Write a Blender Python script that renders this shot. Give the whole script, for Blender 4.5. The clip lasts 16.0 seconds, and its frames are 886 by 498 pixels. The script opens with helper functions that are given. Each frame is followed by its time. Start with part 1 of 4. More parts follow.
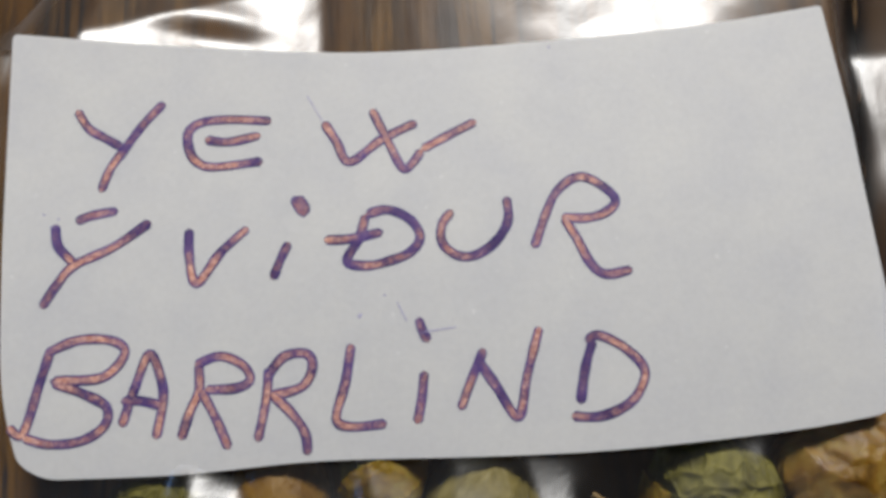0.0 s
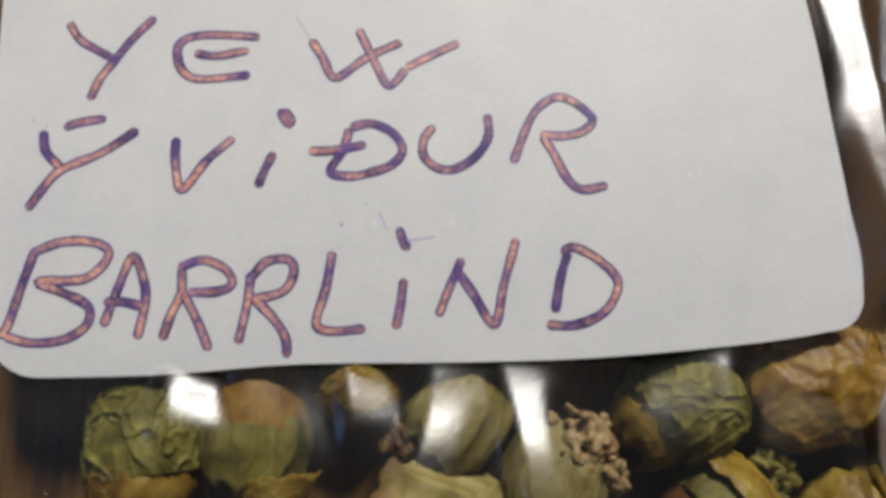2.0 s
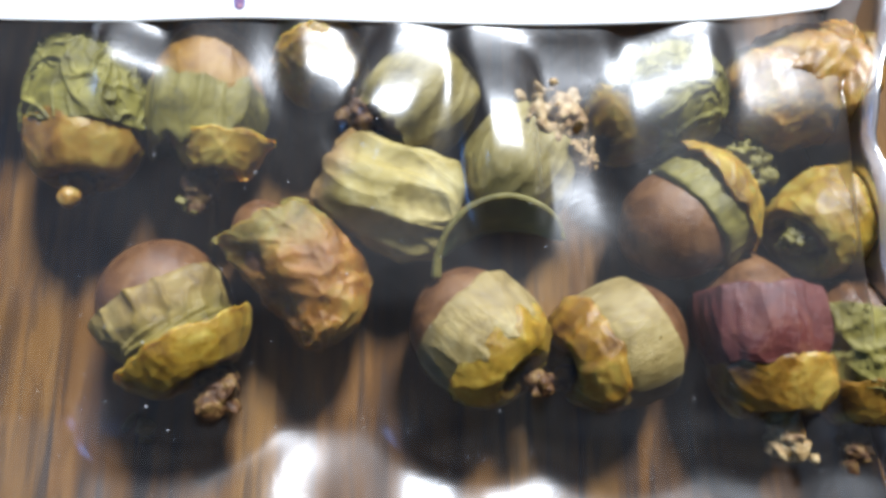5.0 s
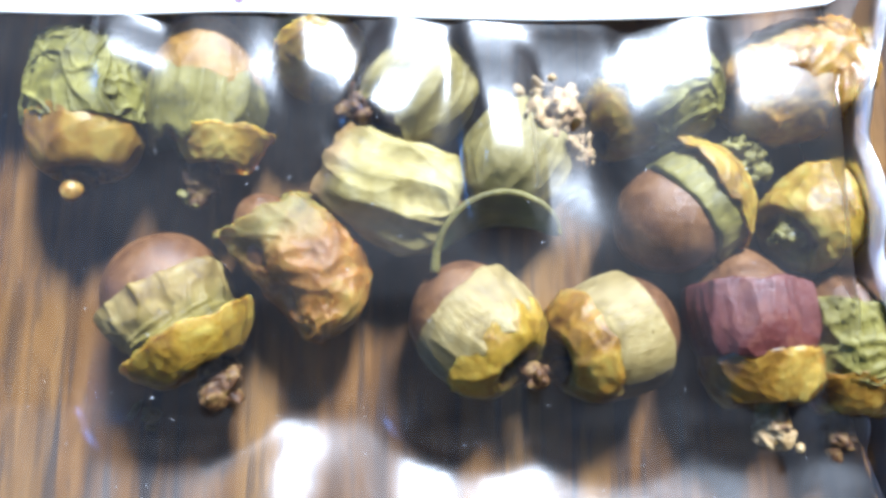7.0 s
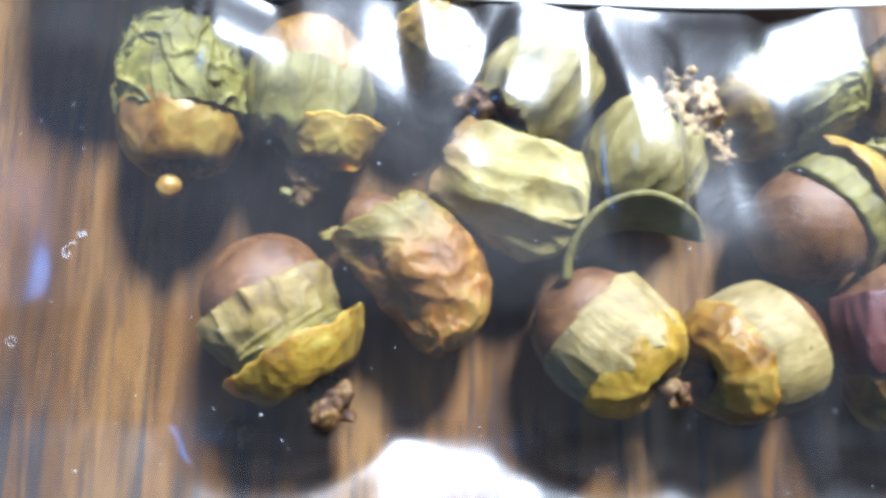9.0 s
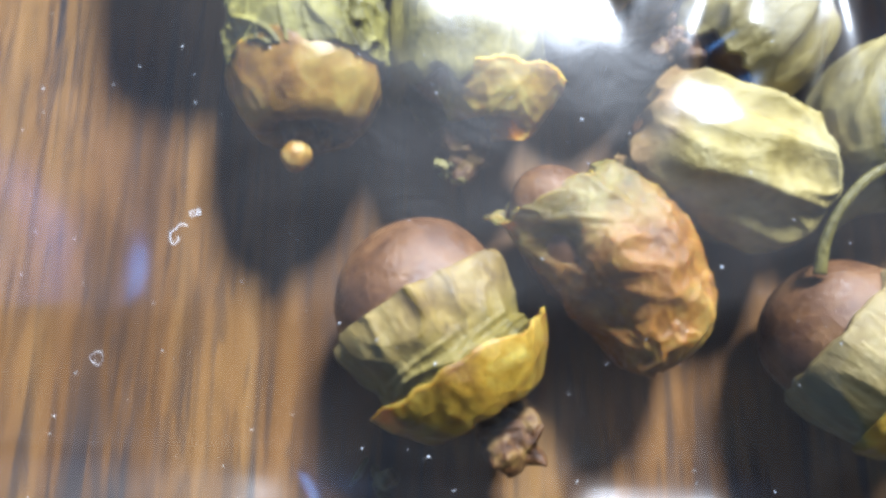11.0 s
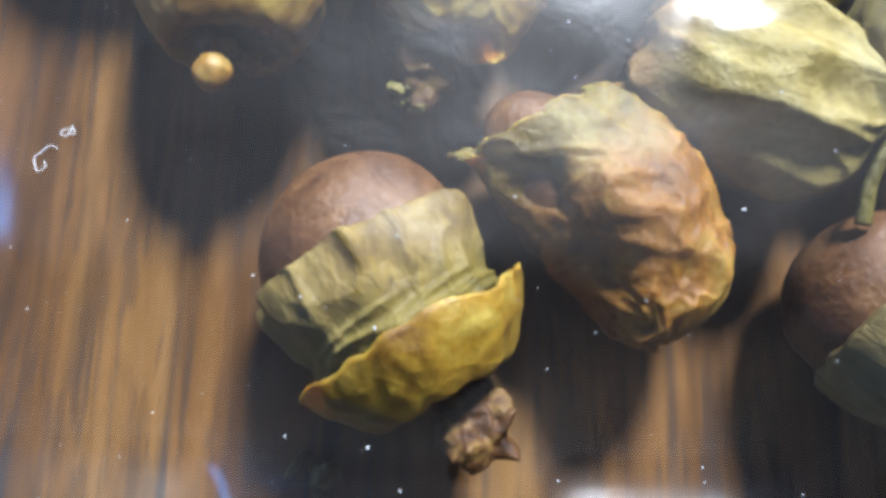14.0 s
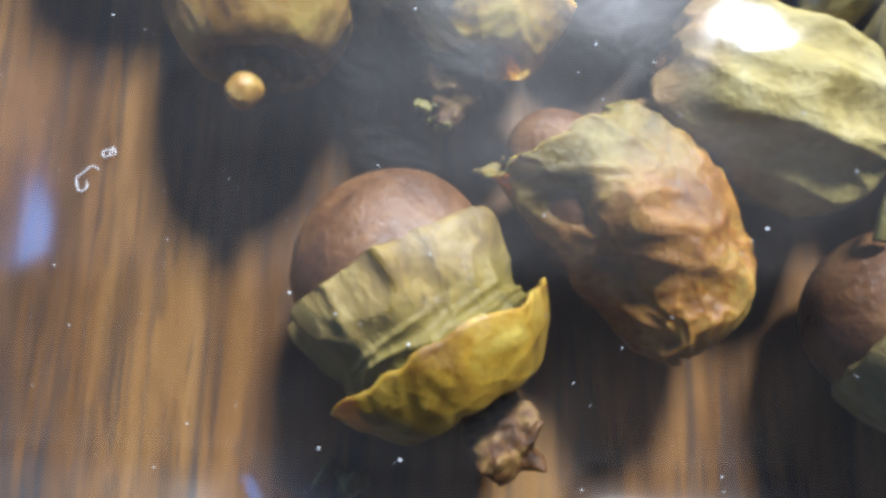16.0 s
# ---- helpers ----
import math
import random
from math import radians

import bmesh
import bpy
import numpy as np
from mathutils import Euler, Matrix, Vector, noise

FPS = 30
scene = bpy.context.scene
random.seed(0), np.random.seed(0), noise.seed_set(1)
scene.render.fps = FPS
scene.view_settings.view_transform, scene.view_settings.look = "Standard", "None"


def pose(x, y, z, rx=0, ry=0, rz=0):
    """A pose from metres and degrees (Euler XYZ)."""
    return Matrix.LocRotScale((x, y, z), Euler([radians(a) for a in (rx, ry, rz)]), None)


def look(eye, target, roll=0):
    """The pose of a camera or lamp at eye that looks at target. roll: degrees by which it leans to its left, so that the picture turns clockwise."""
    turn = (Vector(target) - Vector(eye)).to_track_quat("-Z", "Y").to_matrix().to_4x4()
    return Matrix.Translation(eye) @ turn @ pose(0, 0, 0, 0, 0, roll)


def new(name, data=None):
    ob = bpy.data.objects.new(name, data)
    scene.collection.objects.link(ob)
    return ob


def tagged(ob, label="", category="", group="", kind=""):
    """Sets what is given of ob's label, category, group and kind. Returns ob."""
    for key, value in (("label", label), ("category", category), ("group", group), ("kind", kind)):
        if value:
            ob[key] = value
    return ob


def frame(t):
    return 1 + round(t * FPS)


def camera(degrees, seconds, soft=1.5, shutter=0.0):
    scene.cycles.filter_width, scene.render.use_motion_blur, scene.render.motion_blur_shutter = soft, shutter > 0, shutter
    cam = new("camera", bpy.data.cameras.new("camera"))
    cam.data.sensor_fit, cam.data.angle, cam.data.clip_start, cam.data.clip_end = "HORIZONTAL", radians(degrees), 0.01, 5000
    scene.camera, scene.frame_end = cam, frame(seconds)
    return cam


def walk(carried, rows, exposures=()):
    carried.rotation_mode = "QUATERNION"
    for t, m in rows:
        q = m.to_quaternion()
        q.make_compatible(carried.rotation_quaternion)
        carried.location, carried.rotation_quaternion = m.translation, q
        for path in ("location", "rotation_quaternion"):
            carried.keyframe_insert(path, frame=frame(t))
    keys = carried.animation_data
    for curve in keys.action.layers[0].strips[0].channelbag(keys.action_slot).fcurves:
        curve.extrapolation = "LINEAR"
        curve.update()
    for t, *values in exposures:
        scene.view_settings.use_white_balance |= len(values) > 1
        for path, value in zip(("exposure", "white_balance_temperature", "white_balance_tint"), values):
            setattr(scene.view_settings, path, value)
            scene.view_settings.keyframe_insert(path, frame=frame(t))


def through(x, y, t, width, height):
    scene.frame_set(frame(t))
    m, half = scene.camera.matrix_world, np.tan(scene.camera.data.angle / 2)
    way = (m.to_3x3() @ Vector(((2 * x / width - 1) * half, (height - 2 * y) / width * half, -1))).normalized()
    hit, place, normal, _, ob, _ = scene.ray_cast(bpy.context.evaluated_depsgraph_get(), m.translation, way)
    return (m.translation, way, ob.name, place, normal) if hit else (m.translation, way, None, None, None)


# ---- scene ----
cam = camera(70, 16.0, soft=3.8, shutter=0.5)
walk(cam, [
    (0, pose(-0.00197, 0.02171, 0.04151, 11.31, 0.11, -2.85)),
    (0.5, pose(-0.00280, 0.02096, 0.04211, 12.49, -0.88, -2.71)),
    (1, pose(-0.00266, 0.02028, 0.04236, 12.70, -0.99, -2.50)),
    (1.5, pose(-0.00123, 0.01826, 0.04099, 13.01, -1.32, -2.40)),
    (2, pose(-0.00176, 0.01607, 0.04123, 12.57, -1.17, -1.89)),
    (2.5, pose(-0.00051, 0.01368, 0.03947, 12.78, -1.05, -1.84)),
    (3, pose(0.00032, 0.01106, 0.03888, 12.35, -1.20, -1.57)),
    (3.5, pose(-0.00035, 0.00756, 0.03813, 12.17, -1.33, -0.83)),
    (4, pose(-0.00103, 0.00442, 0.03731, 11.88, -1.46, -0.57)),
    (4.5, pose(-0.00015, 0.00109, 0.03611, 11.50, -1.65, -0.10)),
    (5, pose(0.00000, 0.00000, 0.03601, 11.32, -1.79, -0.00)),
    (7.5, pose(-0.00030, 0.00122, 0.03682, 8.69, -2.52, 0.24)),
    (8, pose(-0.00248, 0.00147, 0.03571, 8.73, -3.08, 0.36)),
    (8.5, pose(-0.00315, 0.00166, 0.03492, 8.66, -2.87, 0.31)),
    (9, pose(-0.00639, 0.00126, 0.03383, 9.41, -2.86, 0.67)),
    (9.5, pose(-0.00914, 0.00329, 0.03247, 9.60, -2.33, 0.50)),
    (10, pose(-0.01307, 0.00257, 0.03029, 11.85, -1.84, 0.44)),
    (12.5, pose(-0.01245, 0.00009, 0.02303, 11.37, -1.96, 0.86)),
    (13, pose(-0.01203, 0.00067, 0.02225, 11.22, -2.13, 0.98)),
    (13.5, pose(-0.01223, 0.00062, 0.02192, 11.28, -2.29, 1.03)),
    (14, pose(-0.01158, 0.00044, 0.02200, 11.13, -2.24, 1.02)),
    (14.5, pose(-0.01212, -0.00019, 0.02197, 11.68, -2.45, 1.26)),
    (15, pose(-0.01189, 0.00073, 0.02239, 11.22, -2.48, 1.13)),
    (15.5, pose(-0.01212, 0.00078, 0.02226, 11.02, -2.40, 1.22)),
    (16, pose(-0.01239, 0.00089, 0.02247, 10.78, -2.24, 1.10)),
], exposures=[(0, 0.34, 6500, 10), (1.0, 0.48, 6550, 10), (2.0, 0.40, 6700, 10), (2.5, 0.38, 6700, 10), (3.0, 0.42, 6600, 10), (3.5, 0.55, 6450, 10), (4.0, 0.8, 6350, 10), (4.5, 1.3, 6050, 10),
               (5.0, 1.95, 5700, 10), (7.5, 2.65, 5150, 10), (10, 2.62, 5250, 10), (12.5, 2.35, 5600, 10), (16, 2.25, 5600, 10)])

# ---- light: a dim room with one pendant lamp and a window ----
world = bpy.data.worlds.new("dim_room")
scene.world = world
world.use_nodes = True
world.node_tree.nodes["Background"].inputs[0].default_value = (0.80, 0.88, 1.0, 1)
world.node_tree.nodes["Background"].inputs[1].default_value = 0.008


def lamp(name, kind, power, color, place, **more):
    data = bpy.data.lights.new(name, kind)
    data.energy, data.color = power, color
    for key, value in more.items():
        if key == "radius":
            data.shadow_soft_size = value
        if key == "size":
            data.shape, data.size, data.size_y = "RECTANGLE", value[0], value[1]
    ob = new(name, data)
    ob.matrix_world = place
    return ob


spot = lamp("pendant_lamp_light", "SPOT", 104, (1.0, 0.985, 0.955), look((0.34, 1.07, 1.0), (0, 0.02, 0)), radius=0.15)
spot.data.spot_size, spot.data.spot_blend = radians(130), 0.5
lamp("window_light", "AREA", 5.5, (0.22, 0.48, 1.0), look((-2.62, 0.1, 1.35), (0, 0, 0)), size=(0.35, 0.45))

MM = 0.001
GROUND = 1.1  # height of the tabletop, mm


# ---- materials ----
class Nodes:
    """A small builder for one node material; lengths are in millimetres of the thing's own space."""

    def __init__(self, name):
        self.mat = bpy.data.materials.new(name)
        self.mat.use_nodes = True
        self.tree = self.mat.node_tree
        self.n, self.l = self.tree.nodes, self.tree.links
        self.bsdf = self.n["Principled BSDF"]
        self.out = self.n["Material Output"]
        self.co = self.n.new("ShaderNodeTexCoord").outputs["Object"]

    def link(self, a, b):
        self.l.new(a, b)

    def space(self, sx=1.0, sy=None, sz=None, rz=0.0):
        m = self.n.new("ShaderNodeMapping")
        sy, sz = sx if sy is None else sy, sx if sz is None else sz
        m.inputs["Scale"].default_value = (1000 * sx, 1000 * sy, 1000 * sz)
        m.inputs["Rotation"].default_value = (0, 0, radians(rz))
        self.link(self.co, m.inputs[0])
        return m.outputs[0]

    def noise(self, vector, scale=1.0, detail=4.0, rough=0.55, twist=0.0):
        t = self.n.new("ShaderNodeTexNoise")
        t.inputs["Scale"].default_value, t.inputs["Detail"].default_value = scale, detail
        t.inputs["Roughness"].default_value, t.inputs["Distortion"].default_value = rough, twist
        self.link(vector, t.inputs["Vector"])
        return t.outputs["Fac"]

    def ramp(self, fac, *stops):
        r = self.n.new("ShaderNodeValToRGB")
        e = r.color_ramp.elements
        while len(e) < len(stops):
            e.new(0.5)
        for k, (at, c) in enumerate(stops):
            e[k].position = at
            e[k].color = (*c, 1) if len(c) == 3 else c
        self.link(fac, r.inputs[0])
        return r.outputs[0]

    def mix(self, fac, a, b, how="MIX"):
        m = self.n.new("ShaderNodeMix")
        m.data_type, m.blend_type = "RGBA", how
        for value, socket in ((fac, m.inputs[0]), (a, m.inputs[6]), (b, m.inputs[7])):
            if isinstance(value, (int, float)):
                socket.default_value = value
            elif isinstance(value, tuple):
                socket.default_value = (*value, 1)
            else:
                self.link(value, socket)
        return m.outputs[2]

    def bump(self, height, depth, strength=1.0):
        b = self.n.new("ShaderNodeBump")
        b.inputs["Distance"].default_value, b.inputs["Strength"].default_value = depth * MM, strength
        self.link(height, b.inputs["Height"])
        self.link(b.outputs[0], self.bsdf.inputs["Normal"])

    def done(self, color, rough, spec=0.5):
        if isinstance(color, tuple):
            self.bsdf.inputs["Base Color"].default_value = (*color, 1)
        else:
            self.link(color, self.bsdf.inputs["Base Color"])
        if isinstance(rough, (int, float)):
            self.bsdf.inputs["Roughness"].default_value = rough
        else:
            self.link(rough, self.bsdf.inputs["Roughness"])
        self.bsdf.inputs["Specular IOR Level"].default_value = spec
        return self.mat


DRY = 0.39  # how much darker dried skins are than the fresh tones below


def plant(name, dark, mid, light, scale=0.7, rough=0.55, through=0.0, fibre=0.0, depth=0.12, other=None, span=(0.0, 1.0)):
    """Dried plant skin: three tones in patches and fine grain, with a wrinkled relief.
    other: three further tones that take over along the fruit's axis between the span's ends (mm)."""
    dark, mid, light = (tuple(DRY * c ** 1.28 for c in tone) for tone in (dark, mid, light))
    other = other and [tuple(DRY * c ** 1.28 for c in tone) for tone in other]
    k = Nodes(name)
    v = k.space(1, 1, 1)
    patch = k.noise(v, scale, 5, 0.6, 0.6)
    tone = k.ramp(patch, (0.30, dark), (0.50, mid), (0.70, light))
    if other:
        sep = k.n.new("ShaderNodeSeparateXYZ")
        k.link(v, sep.inputs[0])
        ragged = k.n.new("ShaderNodeMath")
        ragged.operation = "MULTIPLY_ADD"
        k.link(k.noise(v, 0.6, 4, 0.6), ragged.inputs[0])
        ragged.inputs[1].default_value = 2.4
        k.link(sep.outputs[0], ragged.inputs[2])
        turn = k.n.new("ShaderNodeMapRange")
        turn.interpolation_type = "SMOOTHSTEP"
        turn.inputs["From Min"].default_value, turn.inputs["From Max"].default_value = span[0] + 1.2, span[1] + 1.2
        k.link(ragged.outputs[0], turn.inputs["Value"])
        tone = k.mix(turn.outputs[0], tone, k.ramp(patch, (0.30, other[0]), (0.50, other[1]), (0.70, other[2])))
    fine = k.noise(k.space(1.0 if not fibre else 0.35, 1, 1), 4.5, 6, 0.65, 0.3)
    color = k.mix(0.5, tone, k.ramp(fine, (0.3, (0.45, 0.42, 0.36)), (0.7, (1.0, 1.0, 1.0))), "MULTIPLY")
    spots = k.ramp(k.noise(v, 2.6, 3, 0.5), (0.66, (0, 0, 0)), (0.74, (1, 1, 1)))
    color = k.mix(k.mix(0.45, (0, 0, 0), spots), color, tuple(0.45 * c for c in dark))
    k.bump(fine, depth, 0.7)
    if through:
        k.bsdf.inputs["Subsurface Weight"].default_value = through
        k.bsdf.inputs["Subsurface Radius"].default_value = (1.0, 0.6, 0.25)
        k.bsdf.inputs["Subsurface Scale"].default_value = 0.0009
    return k.done(color, k.ramp(fine, (0.3, (rough - 0.15,) * 3), (0.7, (rough + 0.15,) * 3)), 0.26)


green = plant("dried_green_skin", (0.16, 0.14, 0.022), (0.38, 0.345, 0.07), (0.60, 0.55, 0.17), 0.8)
olive = plant("olive_skin", (0.16, 0.14, 0.026), (0.40, 0.35, 0.08), (0.56, 0.50, 0.16), 0.6, fibre=1)
cream = plant("cream_skin", (0.33, 0.245, 0.08), (0.56, 0.445, 0.19), (0.70, 0.60, 0.33), 0.5, fibre=1)
pale = plant("pale_grey_green_skin", (0.29, 0.235, 0.07), (0.51, 0.43, 0.15), (0.66, 0.57, 0.27), 0.6, fibre=1)
yellow = plant("yellow_flap", (0.22, 0.105, 0.018), (0.60, 0.41, 0.055), (0.76, 0.63, 0.18), 0.45, 0.5, 0.5, depth=0.05)
orange = plant("orange_husk", (0.19, 0.10, 0.02), (0.46, 0.21, 0.04), (0.62, 0.42, 0.13), 0.55, 0.36, 0.35)
ochre = plant("ochre_husk", (0.26, 0.12, 0.022), (0.60, 0.37, 0.075), (0.78, 0.59, 0.20), 0.6, 0.40, 0.45, depth=0.06)
amber = plant("amber_collar", (0.20, 0.085, 0.014), (0.55, 0.33, 0.05), (0.72, 0.55, 0.15), 0.5, 0.4, 0.5, depth=0.06)
tuft = plant("beige_tuft", (0.40, 0.22, 0.10), (0.72, 0.53, 0.27), (0.88, 0.74, 0.46), 1.2, 0.5)
brown = plant("brown_seed_coat", (0.17, 0.080, 0.030), (0.34, 0.185, 0.080), (0.47, 0.280, 0.125), 0.6, 0.34, depth=0.10)
tan = plant("tan_seed_coat", (0.28, 0.14, 0.024), (0.55, 0.33, 0.062), (0.70, 0.46, 0.12), 0.6, 0.33, depth=0.10)
purple = plant("purple_skin", (0.15, 0.045, 0.038), (0.28, 0.10, 0.085), (0.44, 0.21, 0.14), 0.5, 0.42)
olive_tan = plant("olive_skin_with_tan_rim", (0.14, 0.115, 0.02), (0.37, 0.30, 0.062), (0.53, 0.435, 0.13), 0.7, fibre=1,
                  other=((0.28, 0.19, 0.06), (0.52, 0.39, 0.13), (0.66, 0.54, 0.23)), span=(-1.2, 0.8))
cream_tan = plant("cream_skin_with_tan_end", (0.42, 0.34, 0.09), (0.70, 0.59, 0.23), (0.84, 0.76, 0.42), 0.5,
                  other=((0.26, 0.15, 0.06), (0.50, 0.33, 0.13), (0.64, 0.47, 0.21)), span=(1.6, 3.4))
orange_olive = plant("orange_husk_with_olive_rim", (0.26, 0.11, 0.02), (0.58, 0.31, 0.055), (0.74, 0.52, 0.15), 0.5, 0.34, 0.65,
                     other=((0.18, 0.14, 0.035), (0.43, 0.34, 0.09), (0.60, 0.50, 0.19)), span=(0.4, 2.6))
crumbs = plant("dry_stalk_crumbs", (0.05, 0.02, 0.008), (0.23, 0.115, 0.035), (0.55, 0.38, 0.14), 1.3, 0.55)
leafgreen = plant("dark_green_leaf", (0.10, 0.13, 0.06), (0.20, 0.26, 0.12), (0.34, 0.38, 0.17), 0.6, 0.4, fibre=1)
leafrim = plant("yellow_green_rim", (0.17, 0.15, 0.035), (0.34, 0.30, 0.075), (0.48, 0.43, 0.16), 0.9, 0.45)


def wood_material():
    k = Nodes("varnished_wood")
    long = k.space(1, 0.05, 1, 3.0)
    finer = k.space(1, 0.06, 1, 2.0)
    tone = k.ramp(k.noise(long, 0.32, 3, 0.5, 0.5), (0.30, (0.048, 0.023, 0.008)), (0.50, (0.104, 0.051, 0.015)), (0.70, (0.160, 0.088, 0.027)))
    streak = k.ramp(k.noise(long, 0.8, 4, 0.6, 0.6), (0.51, (0, 0, 0)), (0.61, (0.92, 0.92, 0.92)))
    streak = k.mix(k.ramp(k.noise(k.space(0.07, 0.05, 1), 1.0, 2), (0.35, (0.15,) * 3), (0.6, (1, 1, 1))), (0, 0, 0), streak)
    color = k.mix(streak, tone, (0.018, 0.017, 0.018))
    flecks = k.ramp(k.noise(k.space(1, 0.09, 1, 2.5), 2.1, 4, 0.6, 0.4), (0.53, (0, 0, 0)), (0.62, (0.42, 0.42, 0.42)))
    color = k.mix(flecks, color, (0.022, 0.018, 0.017))
    mottle = k.ramp(k.noise(k.space(1, 0.3, 1, 4), 0.55, 5, 0.65, 0.8), (0.36, (0.62, 0.60, 0.60)), (0.60, (1.0, 1.0, 1.0)))
    color = k.mix(0.75, color, mottle, "MULTIPLY")
    fine = k.noise(finer, 2.8, 5, 0.65)
    color = k.mix(0.42, color, k.ramp(fine, (0.3, (0.45, 0.42, 0.40)), (0.65, (1.0, 1.0, 1.0))), "MULTIPLY")
    pore = k.ramp(k.noise(k.space(1, 0.10, 1, 2), 5.5, 2), (0.64, (0, 0, 0)), (0.72, (1, 1, 1)))
    color = k.mix(k.mix(0.3, (0, 0, 0), pore), color, (0.025, 0.013, 0.006))
    k.bump(fine, 0.05, 0.5)
    return k.done(color, k.ramp(fine, (0.3, (0.30,) * 3), (0.7, (0.48,) * 3)), 0.2)


def film_material(name, rough, haze):
    """Clear plastic film: mostly see-through, a glossy skin by Fresnel, and a little scatter from scuffs."""
    k = Nodes(name)
    k.n.remove(k.bsdf)
    clear = k.n.new("ShaderNodeBsdfTransparent")
    clear.inputs[0].default_value = (0.97, 0.97, 0.98, 1)
    gloss = k.n.new("ShaderNodeBsdfGlossy")
    gloss.inputs["Roughness"].default_value = rough
    scuff = k.n.new("ShaderNodeBsdfDiffuse")
    scuff.inputs[0].default_value = (0.92, 0.92, 0.95, 1)
    fres = k.n.new("ShaderNodeFresnel")
    fres.inputs[0].default_value = 1.57
    skin, whole = k.n.new("ShaderNodeMixShader"), k.n.new("ShaderNodeMixShader")
    patch = k.ramp(k.noise(k.space(0.12), 1.0, 5, 0.6, 1.0), (0.35, (haze * 0.3,) * 3), (0.7, (haze,) * 3))
    k.link(patch, skin.inputs[0])
    k.link(clear.outputs[0], skin.inputs[1])
    k.link(scuff.outputs[0], skin.inputs[2])
    k.link(fres.outputs[0], whole.inputs[0])
    k.link(skin.outputs[0], whole.inputs[1])
    k.link(gloss.outputs[0], whole.inputs[2])
    bump = k.n.new("ShaderNodeBump")
    bump.inputs["Distance"].default_value, bump.inputs["Strength"].default_value = 0.05 * MM, 0.6
    k.link(k.noise(k.space(0.5), 1.0, 3, 0.5, 0.5), bump.inputs["Height"])
    k.link(bump.outputs[0], gloss.inputs["Normal"])
    k.link(bump.outputs[0], fres.inputs["Normal"])
    k.link(whole.outputs[0], k.out.inputs["Surface"])
    return k.mat


def paper_material():
    k = Nodes("label_paper")
    v = k.space(1)
    fibre = k.noise(v, 3.0, 6, 0.7, 0.4)
    color = k.mix(0.35, k.ramp(k.noise(v, 0.25, 3), (0.3, (0.71, 0.715, 0.735)), (0.7, (0.775, 0.775, 0.77))),
                  k.ramp(fibre, (0.3, (0.70, 0.70, 0.72)), (0.7, (1, 1, 1))), "MULTIPLY")
    fleck = k.ramp(k.noise(v, 1.9, 2, 0.5), (0.735, (0, 0, 0)), (0.76, (1, 1, 1)))
    color = k.mix(k.mix(0.6, (0, 0, 0), fleck), color, (0.92, 0.92, 0.93))
    k.bump(fibre, 0.03, 0.6)
    glow, both = k.n.new("ShaderNodeBsdfTranslucent"), k.n.new("ShaderNodeMixShader")
    glow.inputs[0].default_value = (0.85, 0.80, 0.70, 1)
    both.inputs[0].default_value = 0.28
    k.link(k.bsdf.outputs[0], both.inputs[1])
    k.link(glow.outputs[0], both.inputs[2])
    k.link(both.outputs[0], k.out.inputs["Surface"])
    return k.done(color, 0.55, 0.4)


def ink_material(name, heart):
    """Ball-point ink: blue-violet at the edges of the line, a coppery heart that breaks up along it."""
    k = Nodes(name)
    uv = k.n.new("ShaderNodeUVMap")
    uv.uv_map = "line"
    sep = k.n.new("ShaderNodeSeparateXYZ")
    k.link(uv.outputs[0], sep.inputs[0])
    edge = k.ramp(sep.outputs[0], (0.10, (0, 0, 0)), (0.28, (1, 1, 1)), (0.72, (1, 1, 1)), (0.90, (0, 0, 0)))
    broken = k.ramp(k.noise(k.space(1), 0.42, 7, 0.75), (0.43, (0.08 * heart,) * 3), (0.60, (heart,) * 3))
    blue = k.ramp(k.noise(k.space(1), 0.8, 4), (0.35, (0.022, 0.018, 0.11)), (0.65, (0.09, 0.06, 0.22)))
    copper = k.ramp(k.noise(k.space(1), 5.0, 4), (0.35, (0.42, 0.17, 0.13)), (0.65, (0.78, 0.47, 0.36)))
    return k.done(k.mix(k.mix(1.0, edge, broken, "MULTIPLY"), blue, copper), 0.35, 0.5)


def plain(name, color, rough, scale=0.02):
    k = Nodes(name)
    return k.done(k.mix(0.3, color, k.ramp(k.noise(k.space(scale), 1, 5), (0.3, tuple(0.8 * c for c in color)), (0.7, color))), rough, 0.4)


wood = wood_material()
film = film_material("clear_plastic_film", 0.32, 0.010)
film_edge = film_material("folded_plastic_edge", 0.3, 0.7)
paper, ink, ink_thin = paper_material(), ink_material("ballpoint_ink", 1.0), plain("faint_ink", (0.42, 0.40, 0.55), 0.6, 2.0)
plaster = plain("wall_plaster", (0.34, 0.33, 0.32), 0.8)
dusty = plain("grey_dust", (0.42, 0.43, 0.45), 0.8, 1.0)


# ---- mesh helpers ----
def link_mesh(name, verts, faces, material, parent=None, smooth=True, uvs=None):
    me = bpy.data.meshes.new(name)
    me.from_pydata([(x * MM, y * MM, z * MM) for x, y, z in verts], [], faces)
    if uvs is not None:
        layer = me.uv_layers.new(name="line")
        for loop in me.loops:
            layer.data[loop.index].uv = uvs[loop.vertex_index]
    for p in me.polygons:
        p.use_smooth = smooth
    me.materials.append(material)
    ob = new(name, me)
    if parent is not None:
        ob.parent = parent
    return ob


